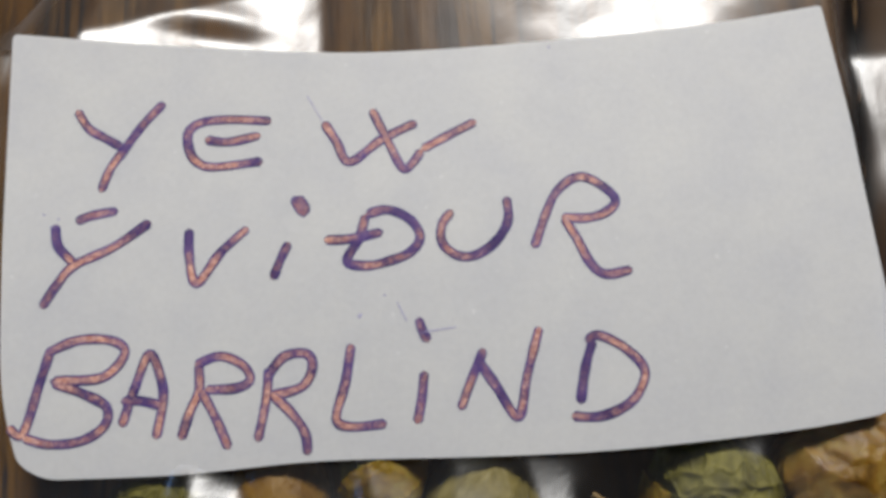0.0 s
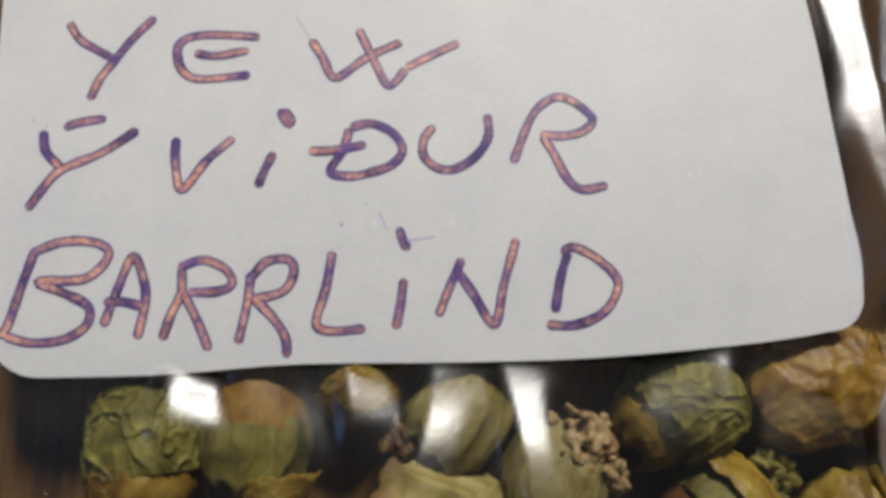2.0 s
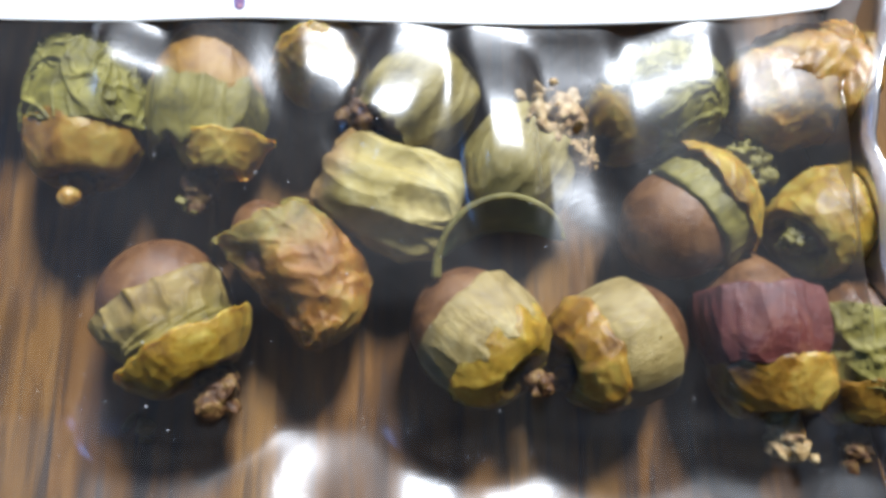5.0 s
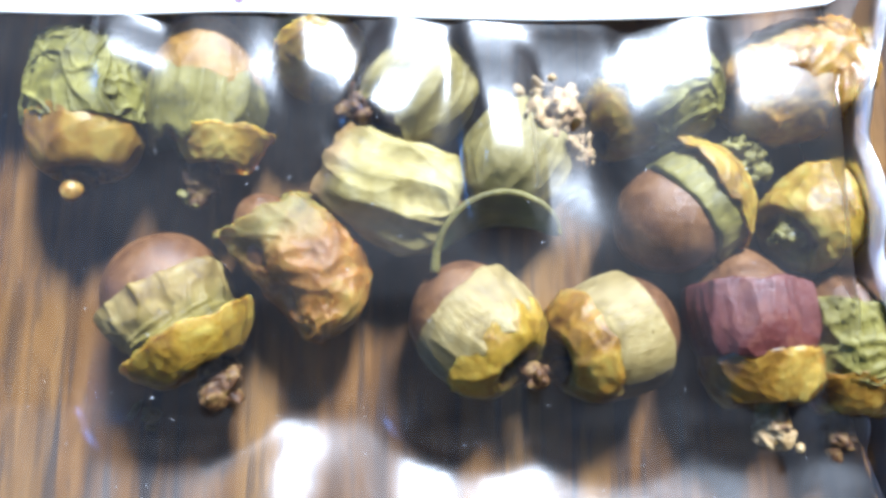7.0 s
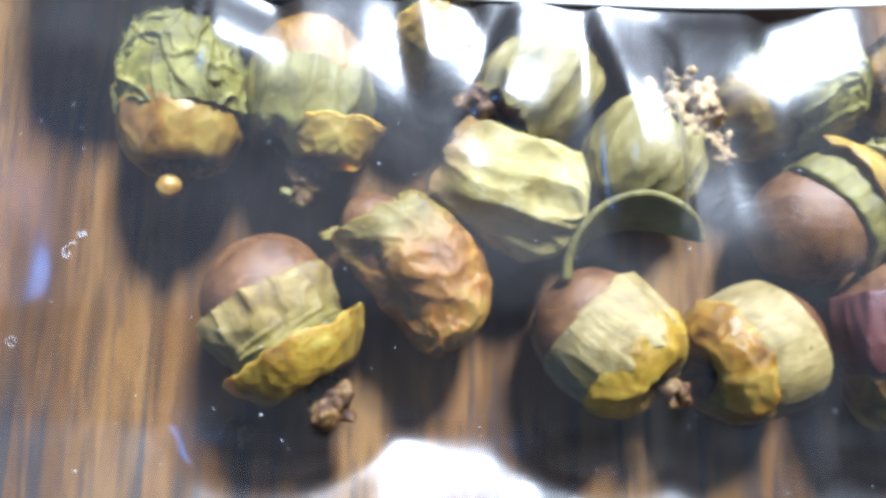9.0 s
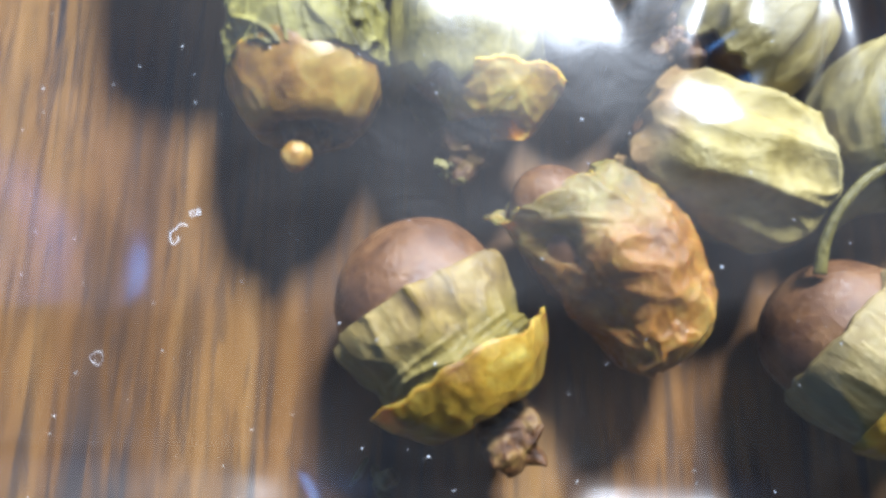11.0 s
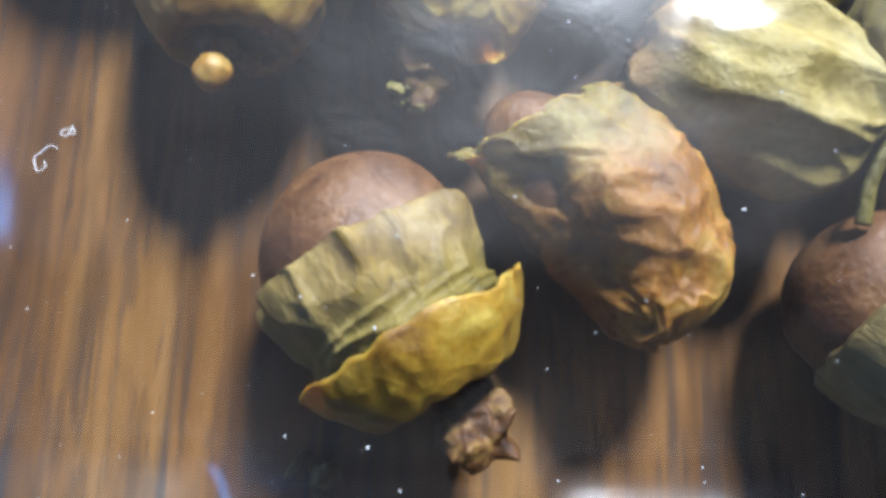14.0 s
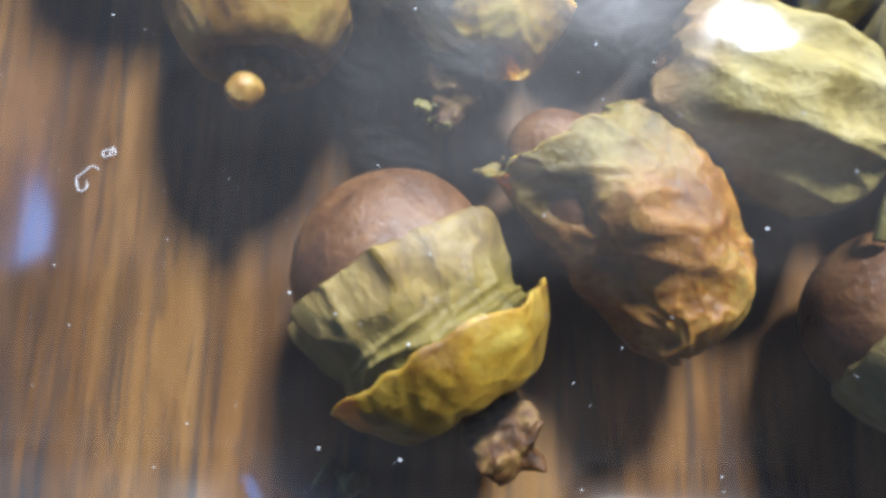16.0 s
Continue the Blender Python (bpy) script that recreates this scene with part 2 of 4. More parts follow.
def curve_through(xs, k=12):
    """Catmull-Rom through rows of numbers, k steps to a span."""
    p = np.asarray(xs, float)
    if len(p) == 2:
        return np.array([p[0] + (p[1] - p[0]) * s for s in np.linspace(0, 1, k + 1)])
    q = np.vstack([2 * p[0] - p[1], p, 2 * p[-1] - p[-2]])
    out = []
    for i in range(1, len(q) - 2):
        a, b, c, e = q[i - 1], q[i], q[i + 1], q[i + 2]
        for s in np.arange(k) / k:
            out.append(0.5 * (2 * b + (c - a) * s + (2 * a - 5 * b + 4 * c - e) * s * s + (3 * b - a - 3 * c + e) * s ** 3))
    out.append(q[-2])
    return np.array(out)


def fold(p, f, seed=0.0):
    """Sharp creases: 0 in the hollows, 1 on the ridges."""
    return 1.0 - abs(noise.noise(Vector((p[0] * f + seed, p[1] * f - seed, p[2] * f + 2 * seed)))) * 2.0


def soft(p, f, seed=0.0):
    return noise.noise(Vector((p[0] * f + seed, p[1] * f + 1.7 * seed, p[2] * f - seed)))


def creases(style, amount, seed):
    """How far the skin stands in or out at a point (in mm), by its kind of wrinkling."""
    def of(a, u, r):
        p = (math.cos(a) * r, math.sin(a) * r, u)
        if style in ("long", "waist"):
            q = (p[0], p[1], u * 0.16 + 0.5 * soft(p, 0.3, seed))
            d = amount * (1.1 * max(0.0, fold(q, 0.40, seed)) ** 2 + 0.5 * max(0.0, fold(q, 0.9, seed + 3)) ** 2 - 0.7) + 0.35 * amount * soft(p, 0.8, seed)
            if style == "waist":
                ring = max(0.0, min(1.0, (-0.2 - u) / 1.0))
                w = (p[0] * 0.5, p[1] * 0.5, u * 3.2)
                d = d * (1 - 0.6 * ring) + ring * 0.75 * amount * (max(0.0, fold(w, 0.7, seed + 6)) ** 2 - 0.4)
            return d
        if style == "net":
            w = soft(p, 0.5, seed) * 0.8
            q = (p[0] + w, p[1] - w, p[2] + w)
            return amount * (max(0.0, fold(q, 0.55, seed), fold(q, 0.95, seed + 5) - 0.1) ** 4 - 0.3) + 0.35 * amount * soft(p, 0.35, seed) + 0.12 * amount * fold(q, 1.5, seed)
        if style == "vein":
            w = soft(p, 0.35, seed) * 0.9
            q = (p[0] + w, p[1] - w, p[2] * 0.75 + w)
            line = max(0.9 * max(0.0, fold(q, 0.40, seed)) ** 14, max(0.0, fold(q, 0.62, seed + 5)) ** 12, 0.6 * max(0.0, fold(q, 1.1, seed + 8)) ** 10)
            return amount * (1.35 * line + 0.28 * soft(p, 0.4, seed) + 0.12 * soft(p, 1.3, seed + 2) - 0.35)
        if style == "crumple":
            w = soft(p, 0.4, seed) * 1.1
            q = (p[0] + w, p[1] - w, p[2] + w)
            return amount * (1.0 * soft(p, 0.20, seed) + 0.9 * (max(0.0, fold(q, 0.30, seed)) ** 2 - 0.35) + 0.40 * max(0.0, fold(q, 0.62, seed + 4)) ** 3
                             + 0.30 * max(0.0, fold(q, 1.25, seed + 9)) ** 3)
        return amount * (soft(p, 0.35, seed) + 0.25 * soft(p, 1.5, seed))
    return of


def sleeve(name, profile, material, parent, zc, style="plain", amount=0.1, seed=0.0, th=0.18, n=120, m=40,
           rims=(0.0, 0.0), lean=(0.0, 0.0), facing=90.0, aside=(0.0, 0.0), shift=0.0, bow=0.0, wings=0.0, flat=1.0, dents=(), label=""):
    """A skin turned about the local x axis through (u, radius) pairs, with ragged rims, creases and a real thickness.
    shift and bow move the skin sideways, at its start and in its middle; wings draw the first edge out to both sides; rims: how ragged the two ends are; lean: how far each end reaches out on the side 'facing' (degrees, 90 is up)."""
    line = curve_through(profile, max(2, m // max(1, len(profile) - 1)))
    rise = creases(style, amount, seed)
    total = len(line)
    face_a = radians(facing)
    outer, inner = [], []
    for i, (u, r) in enumerate(line):
        s = i / (total - 1)
        for j in range(n):
            a = 2 * math.pi * j / n
            c = (math.cos(a), math.sin(a))
            fade = min(1.0, r / (0.35 * max(q[1] for q in profile)))
            first = rims[0] * (0.7 * soft((c[0] * 2, c[1] * 2, 0), 1.0, seed) + 0.3 * soft((c[0] * 4, c[1] * 4, 3), 1.0, seed)) + lean[0] * math.cos(a - face_a)
            last = rims[1] * (0.7 * soft((c[0] * 2, c[1] * 2, 5), 1.0, seed + 2) + 0.4 * soft((c[0] * 5, c[1] * 5, 7), 1.0, seed)) + lean[1] * math.cos(a - face_a)
            uu = u + first * (1 - s) ** 2 + last * s ** 2
            rr = max(0.02, r + fade * rise(a, uu, max(r, 0.5)))
            rr += wings * abs(c[0]) ** 5 * (1 - s) ** 3
            for du, da, dr, depth in dents:
                turned = (a - radians(da) + math.pi) % (2 * math.pi) - math.pi
                rr -= depth * math.exp(-((uu - du) / dr) ** 2 - (turned * r / dr) ** 2)
            rr = max(0.02, rr)
            oy, oz = shift + aside[0] * s + bow * math.sin(0.9 * math.pi * s), aside[1] * s
            outer.append((uu, c[0] * rr + oy, zc + c[1] * rr * flat + oz))
            t = min(th, rr * 0.5)
            inner.append((uu, c[0] * (rr - t) + oy, zc + c[1] * (rr - t) * flat + oz))
    verts, faces, off = outer + inner, [], len(outer)
    for i in range(total - 1):
        for j in range(n):
            k = (j + 1) % n
            a, b, e, f = i * n + j, i * n + k, (i + 1) * n + k, (i + 1) * n + j
            faces += [(a, f, e, b), (off + a, off + b, off + e, off + f)]
    for i, way in ((0, 1), (total - 1, -1)):
        for j in range(n):
            k = (j + 1) % n
            q = (i * n + j, i * n + k, off + i * n + k, off + i * n + j)
            faces.append(q if way > 0 else q[::-1])
    ob = link_mesh(name, verts, faces, material, parent)
    if label:
        ob["label"] = label
    return ob


def clump(name, place, size, material, parent, seed=0, bits=9, label="", wild=1.0, grain=1.0):
    """A crumbly tuft: many small creased flakes and grains grown together."""
    rnd = random.Random(seed)
    bm = bmesh.new()
    for b in range(bits):
        d = Vector((rnd.gauss(0, 0.38), rnd.gauss(0, 0.38), rnd.gauss(0, 0.3))) * size * (0.65 + 0.35 * (grain == 1.0))
        r = grain * size * rnd.uniform(0.25, 0.5)
        if wild < 0.5:
            d = Vector((0, 0, 0))
        turn = Euler((rnd.uniform(0, 6), rnd.uniform(0, 6), rnd.uniform(0, 6))).to_matrix()
        grown = bmesh.ops.create_icosphere(bm, subdivisions=3 if grain == 1.0 else 2, radius=1.0)["verts"]
        sx, sy, sz = r * rnd.uniform(0.8, 1.7 if grain == 1.0 else 1.25), r * rnd.uniform(0.6, 1.2), r * rnd.uniform(0.22, 0.6) / grain ** 0.6
        if wild < 0.5:
            sx, sy, sz = size * 0.5, size * 0.45, size * 0.45
        for v in grown:
            p = v.co.copy()
            w = 1 + wild * (0.6 * noise.noise(p * 1.7 + Vector((b, seed, 0))) + 0.3 * fold(p, 2.0, b))
            v.co = (turn @ Vector((p.x * sx * w, p.y * sy * w, p.z * sz * w)) + d + Vector(place))
    rough = bpy.data.meshes.new(name)
    bm.to_mesh(rough)
    bm.free()
    # grow the bits together into one skin
    lump = new("lump", rough)
    skin = lump.modifiers.new("skin", "REMESH")
    skin.mode, skin.voxel_size = "VOXEL", max(0.035, size * 0.05)
    me = bpy.data.meshes.new_from_object(lump.evaluated_get(bpy.context.evaluated_depsgraph_get()))
    bpy.data.objects.remove(lump)
    me.name = name
    me.transform(Matrix.Scale(MM, 4))
    for p in me.polygons:
        p.use_smooth = True
    me.materials.clear()
    me.materials.append(material)
    ob = new(name, me)
    ob.parent = parent
    if label:
        ob["label"] = label
    return ob


# ---- the room ----
def box(name, x0, x1, y0, y1, z0, z1, material, parent=None):
    bm = bmesh.new()
    bmesh.ops.create_cube(bm, size=1)
    for v in bm.verts:
        v.co = ((x0 + x1) / 2 + v.co.x * (x1 - x0), (y0 + y1) / 2 + v.co.y * (y1 - y0), (z0 + z1) / 2 + v.co.z * (z1 - z0))
    bmesh.ops.bevel(bm, geom=bm.edges[:], offset=min(0.004, 0.2 * min(x1 - x0, y1 - y0, z1 - z0)), segments=2, affect="EDGES")
    me = bpy.data.meshes.new(name)
    bm.to_mesh(me)
    bm.free()
    me.materials.append(material)
    ob = new(name, me)
    if parent is not None:
        ob.parent = parent
    return ob


box("floor", -2.8, 2.8, -2.8, 2.8, -0.84, -0.74, plaster)["kind"] = "structure"
box("ceiling", -2.8, 2.8, -2.8, 2.8, 1.96, 2.06, plaster)["kind"] = "structure"
box("wall_north", -2.8, 2.8, 2.7, 2.8, -0.74, 1.96, plaster)["kind"] = "structure"
box("wall_south", -2.8, 2.8, -2.8, -2.7, -0.74, 1.96, plaster)["kind"] = "structure"
box("wall_east", 2.7, 2.8, -2.7, 2.7, -0.74, 1.96, plaster)["kind"] = "structure"
west = tagged(new("wall_west"), "plain plastered wall with one window opening", "wall", kind="structure")
for y0, y1, z0, z1 in ((-2.7, -0.3, -0.74, 1.96), (0.5, 2.7, -0.74, 1.96), (-0.3, 0.5, -0.74, 0.95), (-0.3, 0.5, 1.75, 1.96)):
    box("wall_section", -2.8, -2.7, y0, y1, z0, z1, plaster, west)

table = tagged(new("table"), "varnished brown wooden table with dark grain streaks", "table")
box("tabletop", -0.6, 0.6, -0.4, 0.4, -0.028, GROUND * MM, wood, table)
for sx in (-0.55, 0.55):
    for sy in (-0.35, 0.35):
        box("leg", sx - 0.03, sx + 0.03, sy - 0.03, sy + 0.03, -0.74, -0.028, wood, table)

# ---- the paper label, in mm ----
TOP = curve_through([(-25.7, 42.1), (-15.7, 40.8), (-5.4, 39.9), (5.8, 40.1), (13.9, 40.6), (20.5, 41.4)])
BOTTOM = curve_through([(-24.3, 17.4), (-16.2, 17.3), (-9.0, 17.6), (-0.3, 17.4), (6.9, 17.4), (15.6, 17.9), (21.2, 18.6)])
LEFT = curve_through([(-25.7, 42.1), (-25.6, 34.1), (-25.5, 27.8), (-25.3, 21.9), (-24.3, 17.4)])
RIGHT = curve_through([(20.6, 41.4), (21.2, 34.8), (21.4, 30.4), (21.8, 25.0), (22.1, 22.3), (21.9, 18.7)])


def along(line, s):
    at = s * (len(line) - 1)
    i = min(int(at), len(line) - 2)
    return line[i] + (line[i + 1] - line[i]) * (at - i)


def label_height(x, y):
    return 7.15 + 0.0066 * x + 0.034 * y - 0.0037 * np.clip(32 - y, 0, 17) ** 2 + 0.05 * np.sin(x * 0.28 + 0.5) * np.exp(-((y - 17) / 6) ** 2)


def label_point(s, v):
    """The label's sheet between its four edges; s runs along it and v from top to bottom."""
    p = (1 - v) * along(TOP, s) + v * along(BOTTOM, s) + (1 - s) * along(LEFT, v) + s * along(RIGHT, v)
    c = (1 - v) * ((1 - s) * TOP[0] + s * TOP[-1]) + v * ((1 - s) * BOTTOM[0] + s * BOTTOM[-1])
    return p - c


def rounded(s, v):
    """Rounds the two lower corners of the unit square, and the upper two hardly."""
    w, h = 46.0, 24.0
    r = 1.9 if v > 0.5 else 0.25
    x, y = s * w, v * h
    cx, cy = min(max(x, r), w - r), min(max(y, r), h - r)
    dx, dy = x - cx, y - cy
    big = max(abs(dx), abs(dy))
    if big > 0 and dx and dy:
        k = big / math.hypot(dx, dy)
        x, y = cx + dx * k, cy + dy * k
    return x / w, y / h


def make_label():
    nu, nv = 140, 80
    # denser near the corners, so that their rounding is smooth
    us = 0.5 - 0.5 * np.cos(np.linspace(0, math.pi, nu + 1))
    vs = 0.5 - 0.5 * np.cos(np.linspace(0, math.pi, nv + 1))
    top, low = [], []
    for v in vs:
        for s in us:
            x, y = label_point(*rounded(s, v))
            z = float(label_height(x, y))
            top.append((x, y, z))
            low.append((x, y, z - 0.11))
    n, off, faces = nu + 1, len(top), []
    for i in range(nv):
        for j in range(nu):
            a = i * n + j
            faces += [(a, a + n, a + n + 1, a + 1), (off + a, off + a + 1, off + a + n + 1, off + a + n)]
    ring = [j for j in range(n)] + [i * n + nu for i in range(1, nv + 1)] + [nv * n + j for j in range(nu - 1, -1, -1)] + [i * n for i in range(nv - 1, 0, -1)]
    for a, b in zip(ring, ring[1:] + ring[:1]):
        faces.append((a, b, off + b, off + a))
    holder = tagged(new("paper_label"), "white paper label handwritten in blue-violet ball-point, stuck on a bag", "label")
    link_mesh("paper", top + low, faces, paper, holder)
    return holder


label = make_label()


def letter(name, *strokes, width=0.53, thin=False):
    """One handwritten letter: round-ended pen lines laid on the paper. Strokes are x, y pairs in mm from the label's middle."""
    verts, faces, uvs = [], [], []
    for number, flat in enumerate(strokes):
        pts = curve_through(np.array(flat, float).reshape(-1, 2) + (0, 28.0), 14)
        run = np.r_[0, np.cumsum(np.hypot(*np.diff(pts, axis=0).T))]
        keep = np.linspace(0, run[-1], max(4, int(run[-1] / 0.12)))
        pts = np.stack([np.interp(keep, run, pts[:, k]) for k in (0, 1)], 1)
        way = np.gradient(pts, axis=0)
        way /= np.maximum(np.hypot(way[:, 0], way[:, 1]), 1e-6)[:, None]
        side = np.stack([-way[:, 1], way[:, 0]], 1)
        start = len(verts)
        across = (-1, -0.6, -0.2, 0.2, 0.6, 1)
        for i, p in enumerate(pts):
            end = min(keep[i], keep[-1] - keep[i])
            half = 0.5 * width * (1 + 0.16 * noise.noise(Vector((p[0], p[1], number))))
            half *= math.sqrt(max(0.05, 1 - max(0.0, 1 - end / half) ** 2)) if end < half else 1
            for c in across:
                x, y = p + side[i] * half * c
                verts.append((x, y, float(label_height(x, y)) + 0.018 + 0.004 * number - 0.006 * c * c))
                uvs.append((0.5 + 0.5 * c, keep[i]))
        n = len(across)
        for i in range(len(pts) - 1):
            for j in range(n - 1):
                a = start + i * n + j
                faces.append((a, a + n, a + n + 1, a + 1))
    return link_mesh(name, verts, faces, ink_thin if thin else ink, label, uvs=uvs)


letter("letter_y", (-21.8, 9.3, -21.1, 8.2, -20.2, 7.6, -19.2, 7.0),
       (-16.9, 9.5, -18.1, 8.2, -19.1, 6.8, -19.8, 5.8, -20.3, 4.5))
letter("letter_e", (-10.9, 8.1, -13.3, 8.3, -14.8, 8.2, -15.5, 7.7, -15.5, 6.8, -15.1, 6.0, -14.1, 5.6, -11.4, 5.8),
       (-14.6, 7.2, -13.3, 7.0, -11.5, 7.3))
letter("letter_w", (-8.0, 7.9, -7.3, 6.7, -6.6, 5.5, -4.8, 6.7, -2.8, 7.6),
       (-5.3, 8.5, -4.5, 6.7, -3.7, 5.0, -3.1, 5.3, -2.6, 6.0))
letter("letter_w_tail", (-2.6, 6.0, -1.2, 6.7, 0.5, 7.5))
letter("letter_y_acute", (-22.7, 2.8, -22.5, 1.6, -21.6, 0.6),
       (-17.5, 2.7, -19.5, 1.4, -21.6, 0.5, -22.5, -0.5, -23.3, -1.7))
letter("acute_accent", (-21.6, 2.9, -20.7, 3.2, -19.3, 3.4))
letter("letter_v", (-15.4, 2.2, -15.4, 0.8, -15.0, -0.8, -13.7, 0.8, -12.2, 2.1))
letter("letter_i", (-10.0, 1.2, -10.5, 0.2, -10.9, -0.8))
letter("i_dot", (-9.5, 3.7, -9.6, 3.4, -9.2, 2.8, -9.1, 3.1, -9.5, 3.7))
letter("letter_eth", (-5.8, 2.5, -4.6, 2.7, -3.4, 2.1, -2.9, 1.1, -3.5, 0.3, -4.6, -0.1, -5.8, -0.3, -6.9, -0.0, -6.2, 1.2, -5.8, 2.5))
letter("eth_bar", (-8.1, 1.2, -6.7, 1.2, -4.9, 1.5))
letter("letter_u", (-1.1, 2.5, -1.7, 1.7, -1.7, 0.7, -0.9, 0.0, 0.1, 0.0, 1.2, 0.7, 1.9, 1.8, 1.9, 3.1))
letter("letter_r", (3.2, 0.2, 4.0, 2.1, 4.7, 3.3, 5.8, 4.0, 6.8, 3.7, 7.8, 2.7, 7.3, 2.0, 6.2, 1.7, 4.8, 1.8),
       (4.9, 1.8, 5.5, 0.7, 6.2, -0.8, 7.0, -1.4, 8.4, -1.2))
letter("letter_b", (-22.7, -3.8, -23.3, -5.6, -24.2, -8.2, -25.0, -7.8),
       (-23.0, -4.1, -21.3, -3.5, -19.5, -3.6, -18.8, -4.3, -20.0, -5.5, -22.5, -5.6, -21.2, -6.2, -19.8, -7.0, -19.9, -8.0, -21.1, -8.7, -22.8, -8.8, -24.2, -8.4))
letter("letter_a", (-19.0, -8.1, -18.3, -6.2, -17.5, -4.4, -16.9, -5.7, -16.8, -6.9, -17.2, -8.8),
       (-19.0, -6.8, -18.0, -6.8, -16.9, -7.1))
letter("letter_r", (-14.9, -5.0, -14.9, -6.4, -15.4, -7.5, -15.9, -8.9),
       (-15.1, -5.1, -13.8, -4.7, -12.6, -5.2, -12.2, -6.0, -13.0, -6.4, -14.6, -6.4),
       (-14.8, -6.4, -14.0, -8.0, -13.4, -9.5))
letter("letter_r", (-11.2, -5.4, -11.4, -7.1, -11.9, -9.2),
       (-11.4, -6.0, -10.4, -4.9, -9.2, -4.8, -8.9, -5.5, -9.5, -6.5, -11.2, -6.9),
       (-11.1, -6.8, -10.1, -7.8, -9.4, -8.9, -9.3, -10.0))
letter("letter_l", (-6.8, -4.4, -7.2, -6.4, -7.7, -7.9, -7.6, -8.5, -6.7, -8.7, -5.1, -8.6))
letter("letter_i", (-3.0, -6.0, -3.2, -7.4, -3.5, -8.7))
letter("i_dot", (-3.2, -3.2, -3.0, -3.9, -2.7, -4.5))
letter("letter_n", (-1.2, -8.1, -0.6, -6.7, 0.2, -5.0),
       (-0.2, -5.5, 0.7, -6.9, 1.8, -8.6, 2.4, -6.5, 3.2, -4.0))
letter("letter_d", (6.0, -4.8, 5.5, -6.2, 5.1, -8.1),
       (5.6, -4.9, 6.3, -4.6, 7.6, -5.3, 8.6, -6.5, 8.1, -7.8, 7.1, -8.5, 5.9, -8.8, 4.6, -8.7))
letter("pen_hairline", (-8.9, 9.5, -8.05, 7.9), width=0.07, thin=True)
letter("pen_hairline", (-3.2, -4.0, -1.2, -3.8), width=0.08, thin=True)
letter("pen_hairline", (-4.3, -2.3, -3.8, -3.4), width=0.07, thin=True)
for x, y in ((4.8, 11.7), (-23.4, 3.4), (-22.6, 3.1), (-23.0, 2.7), (-5.0, -1.9)):
    letter("ink_speck", (x, y, x + 0.12, y - 0.05), width=0.16, thin=True)
letter("ink_dot", (-6.4, -2.9, -6.2, -3.0), width=0.30, thin=True)

# ---- dried yew fruits, in mm ----
FRUITS = []


def fruit(x, y, turn, radius, tell, squat=0.9, tilt=0.0):
    """An Empty on the table under a fruit; its local x axis points to the seed's tip, and a tilt lifts the stalk's end."""
    ob = tagged(new("yew_fruit"), tell, "fruit", "dried yew fruits in the bag")
    lean = pose(0, 0, radius * MM, 0, tilt, 0) @ pose(0, 0, (0.018 * abs(tilt) - radius) * MM)
    ob.matrix_world = pose(x * MM, y * MM, GROUND * MM, 0, 0, turn) @ lean @ Matrix.Diagonal((1, 1, squat, 1))
    FRUITS.append((x, y, radius * squat))
    return ob


def kernel(parent, tip, back, r, zc, material=brown, seed=1.0, point=0.0, shift=0.0, style="plain", amount=0.15):
    """The egg-shaped seed; point draws its tip out."""
    k = 0.5 - 0.5 * np.cos(np.linspace(0, math.pi, 13))
    prof = [(back + (tip - back) * s, max(0.03, r * math.sqrt(max(0.0, 1 - (2 * s - 1) ** 2)) * (1 - point * max(0.0, s - 0.6)))) for s in k]
    return sleeve("seed", prof, material, parent, zc, style=style, amount=amount, seed=seed, th=0.3, n=120, m=48, shift=shift)


def stem(parent, start, end, side, z, r, material=crumbs, seed=1.0):
    """A dry, knotted stalk that comes out of a fruit's mouth."""
    run = end - start
    return sleeve("stem", [(start, 0.5 * r), (start + 0.3 * run, 0.7 * r), (start + 0.7 * run, r), (end, 0.5 * r), (end + 0.06 * run, 0.1 * r)], material, parent, z, style="crumple", amount=0.32 * r, seed=seed, th=0.1, n=36, m=30, shift=side)


# barrel-shaped, net-veined green fruit with an amber collar
f = fruit(-17.60, 14.10, 96, 3.2, "wrinkled green yew fruit with amber collar and stalk bead", tilt=6)
kernel(f, 3.35, -1.8, 2.3, 3.2, brown, 1.3)
sleeve("cup", [(2.75, 1.5), (2.85, 2.2), (2.7, 2.6), (2.3, 2.9), (1.0, 3.0), (-0.8, 3.15), (-2.2, 2.95)], green, f, 3.2, style="vein", amount=0.26, seed=2.1, rims=(0.2, 0.12), m=110, n=240)
sleeve("collar", [(-1.7, 2.85), (-2.0, 2.85), (-3.0, 2.65), (-4.1, 2.1), (-4.4, 1.6), (-3.9, 1.1), (-3.0, 0.9)], amber, f, 3.3, style="crumple", amount=0.15, seed=3.0, rims=(0.2, 0.4), lean=(0.1, -0.1), shift=0.2, label="amber collar")
clump("stalk", (-5.45, 0.55, 3.8), 1.15, ochre, f, 5, 1, "small ochre stalk bead", 0.2)
stem(f, -2.6, -5.2, 0.55, 3.5, 0.55, crumbs, 31)
clump("stalk_scale", (-4.5, 0.5, 3.3), 1.25, crumbs, f, 6, 30, grain=0.6)
clump("dry_bract", (-4.1, -1.0, 3.0), 1.2, crumbs, f, 46, 16, grain=0.6)

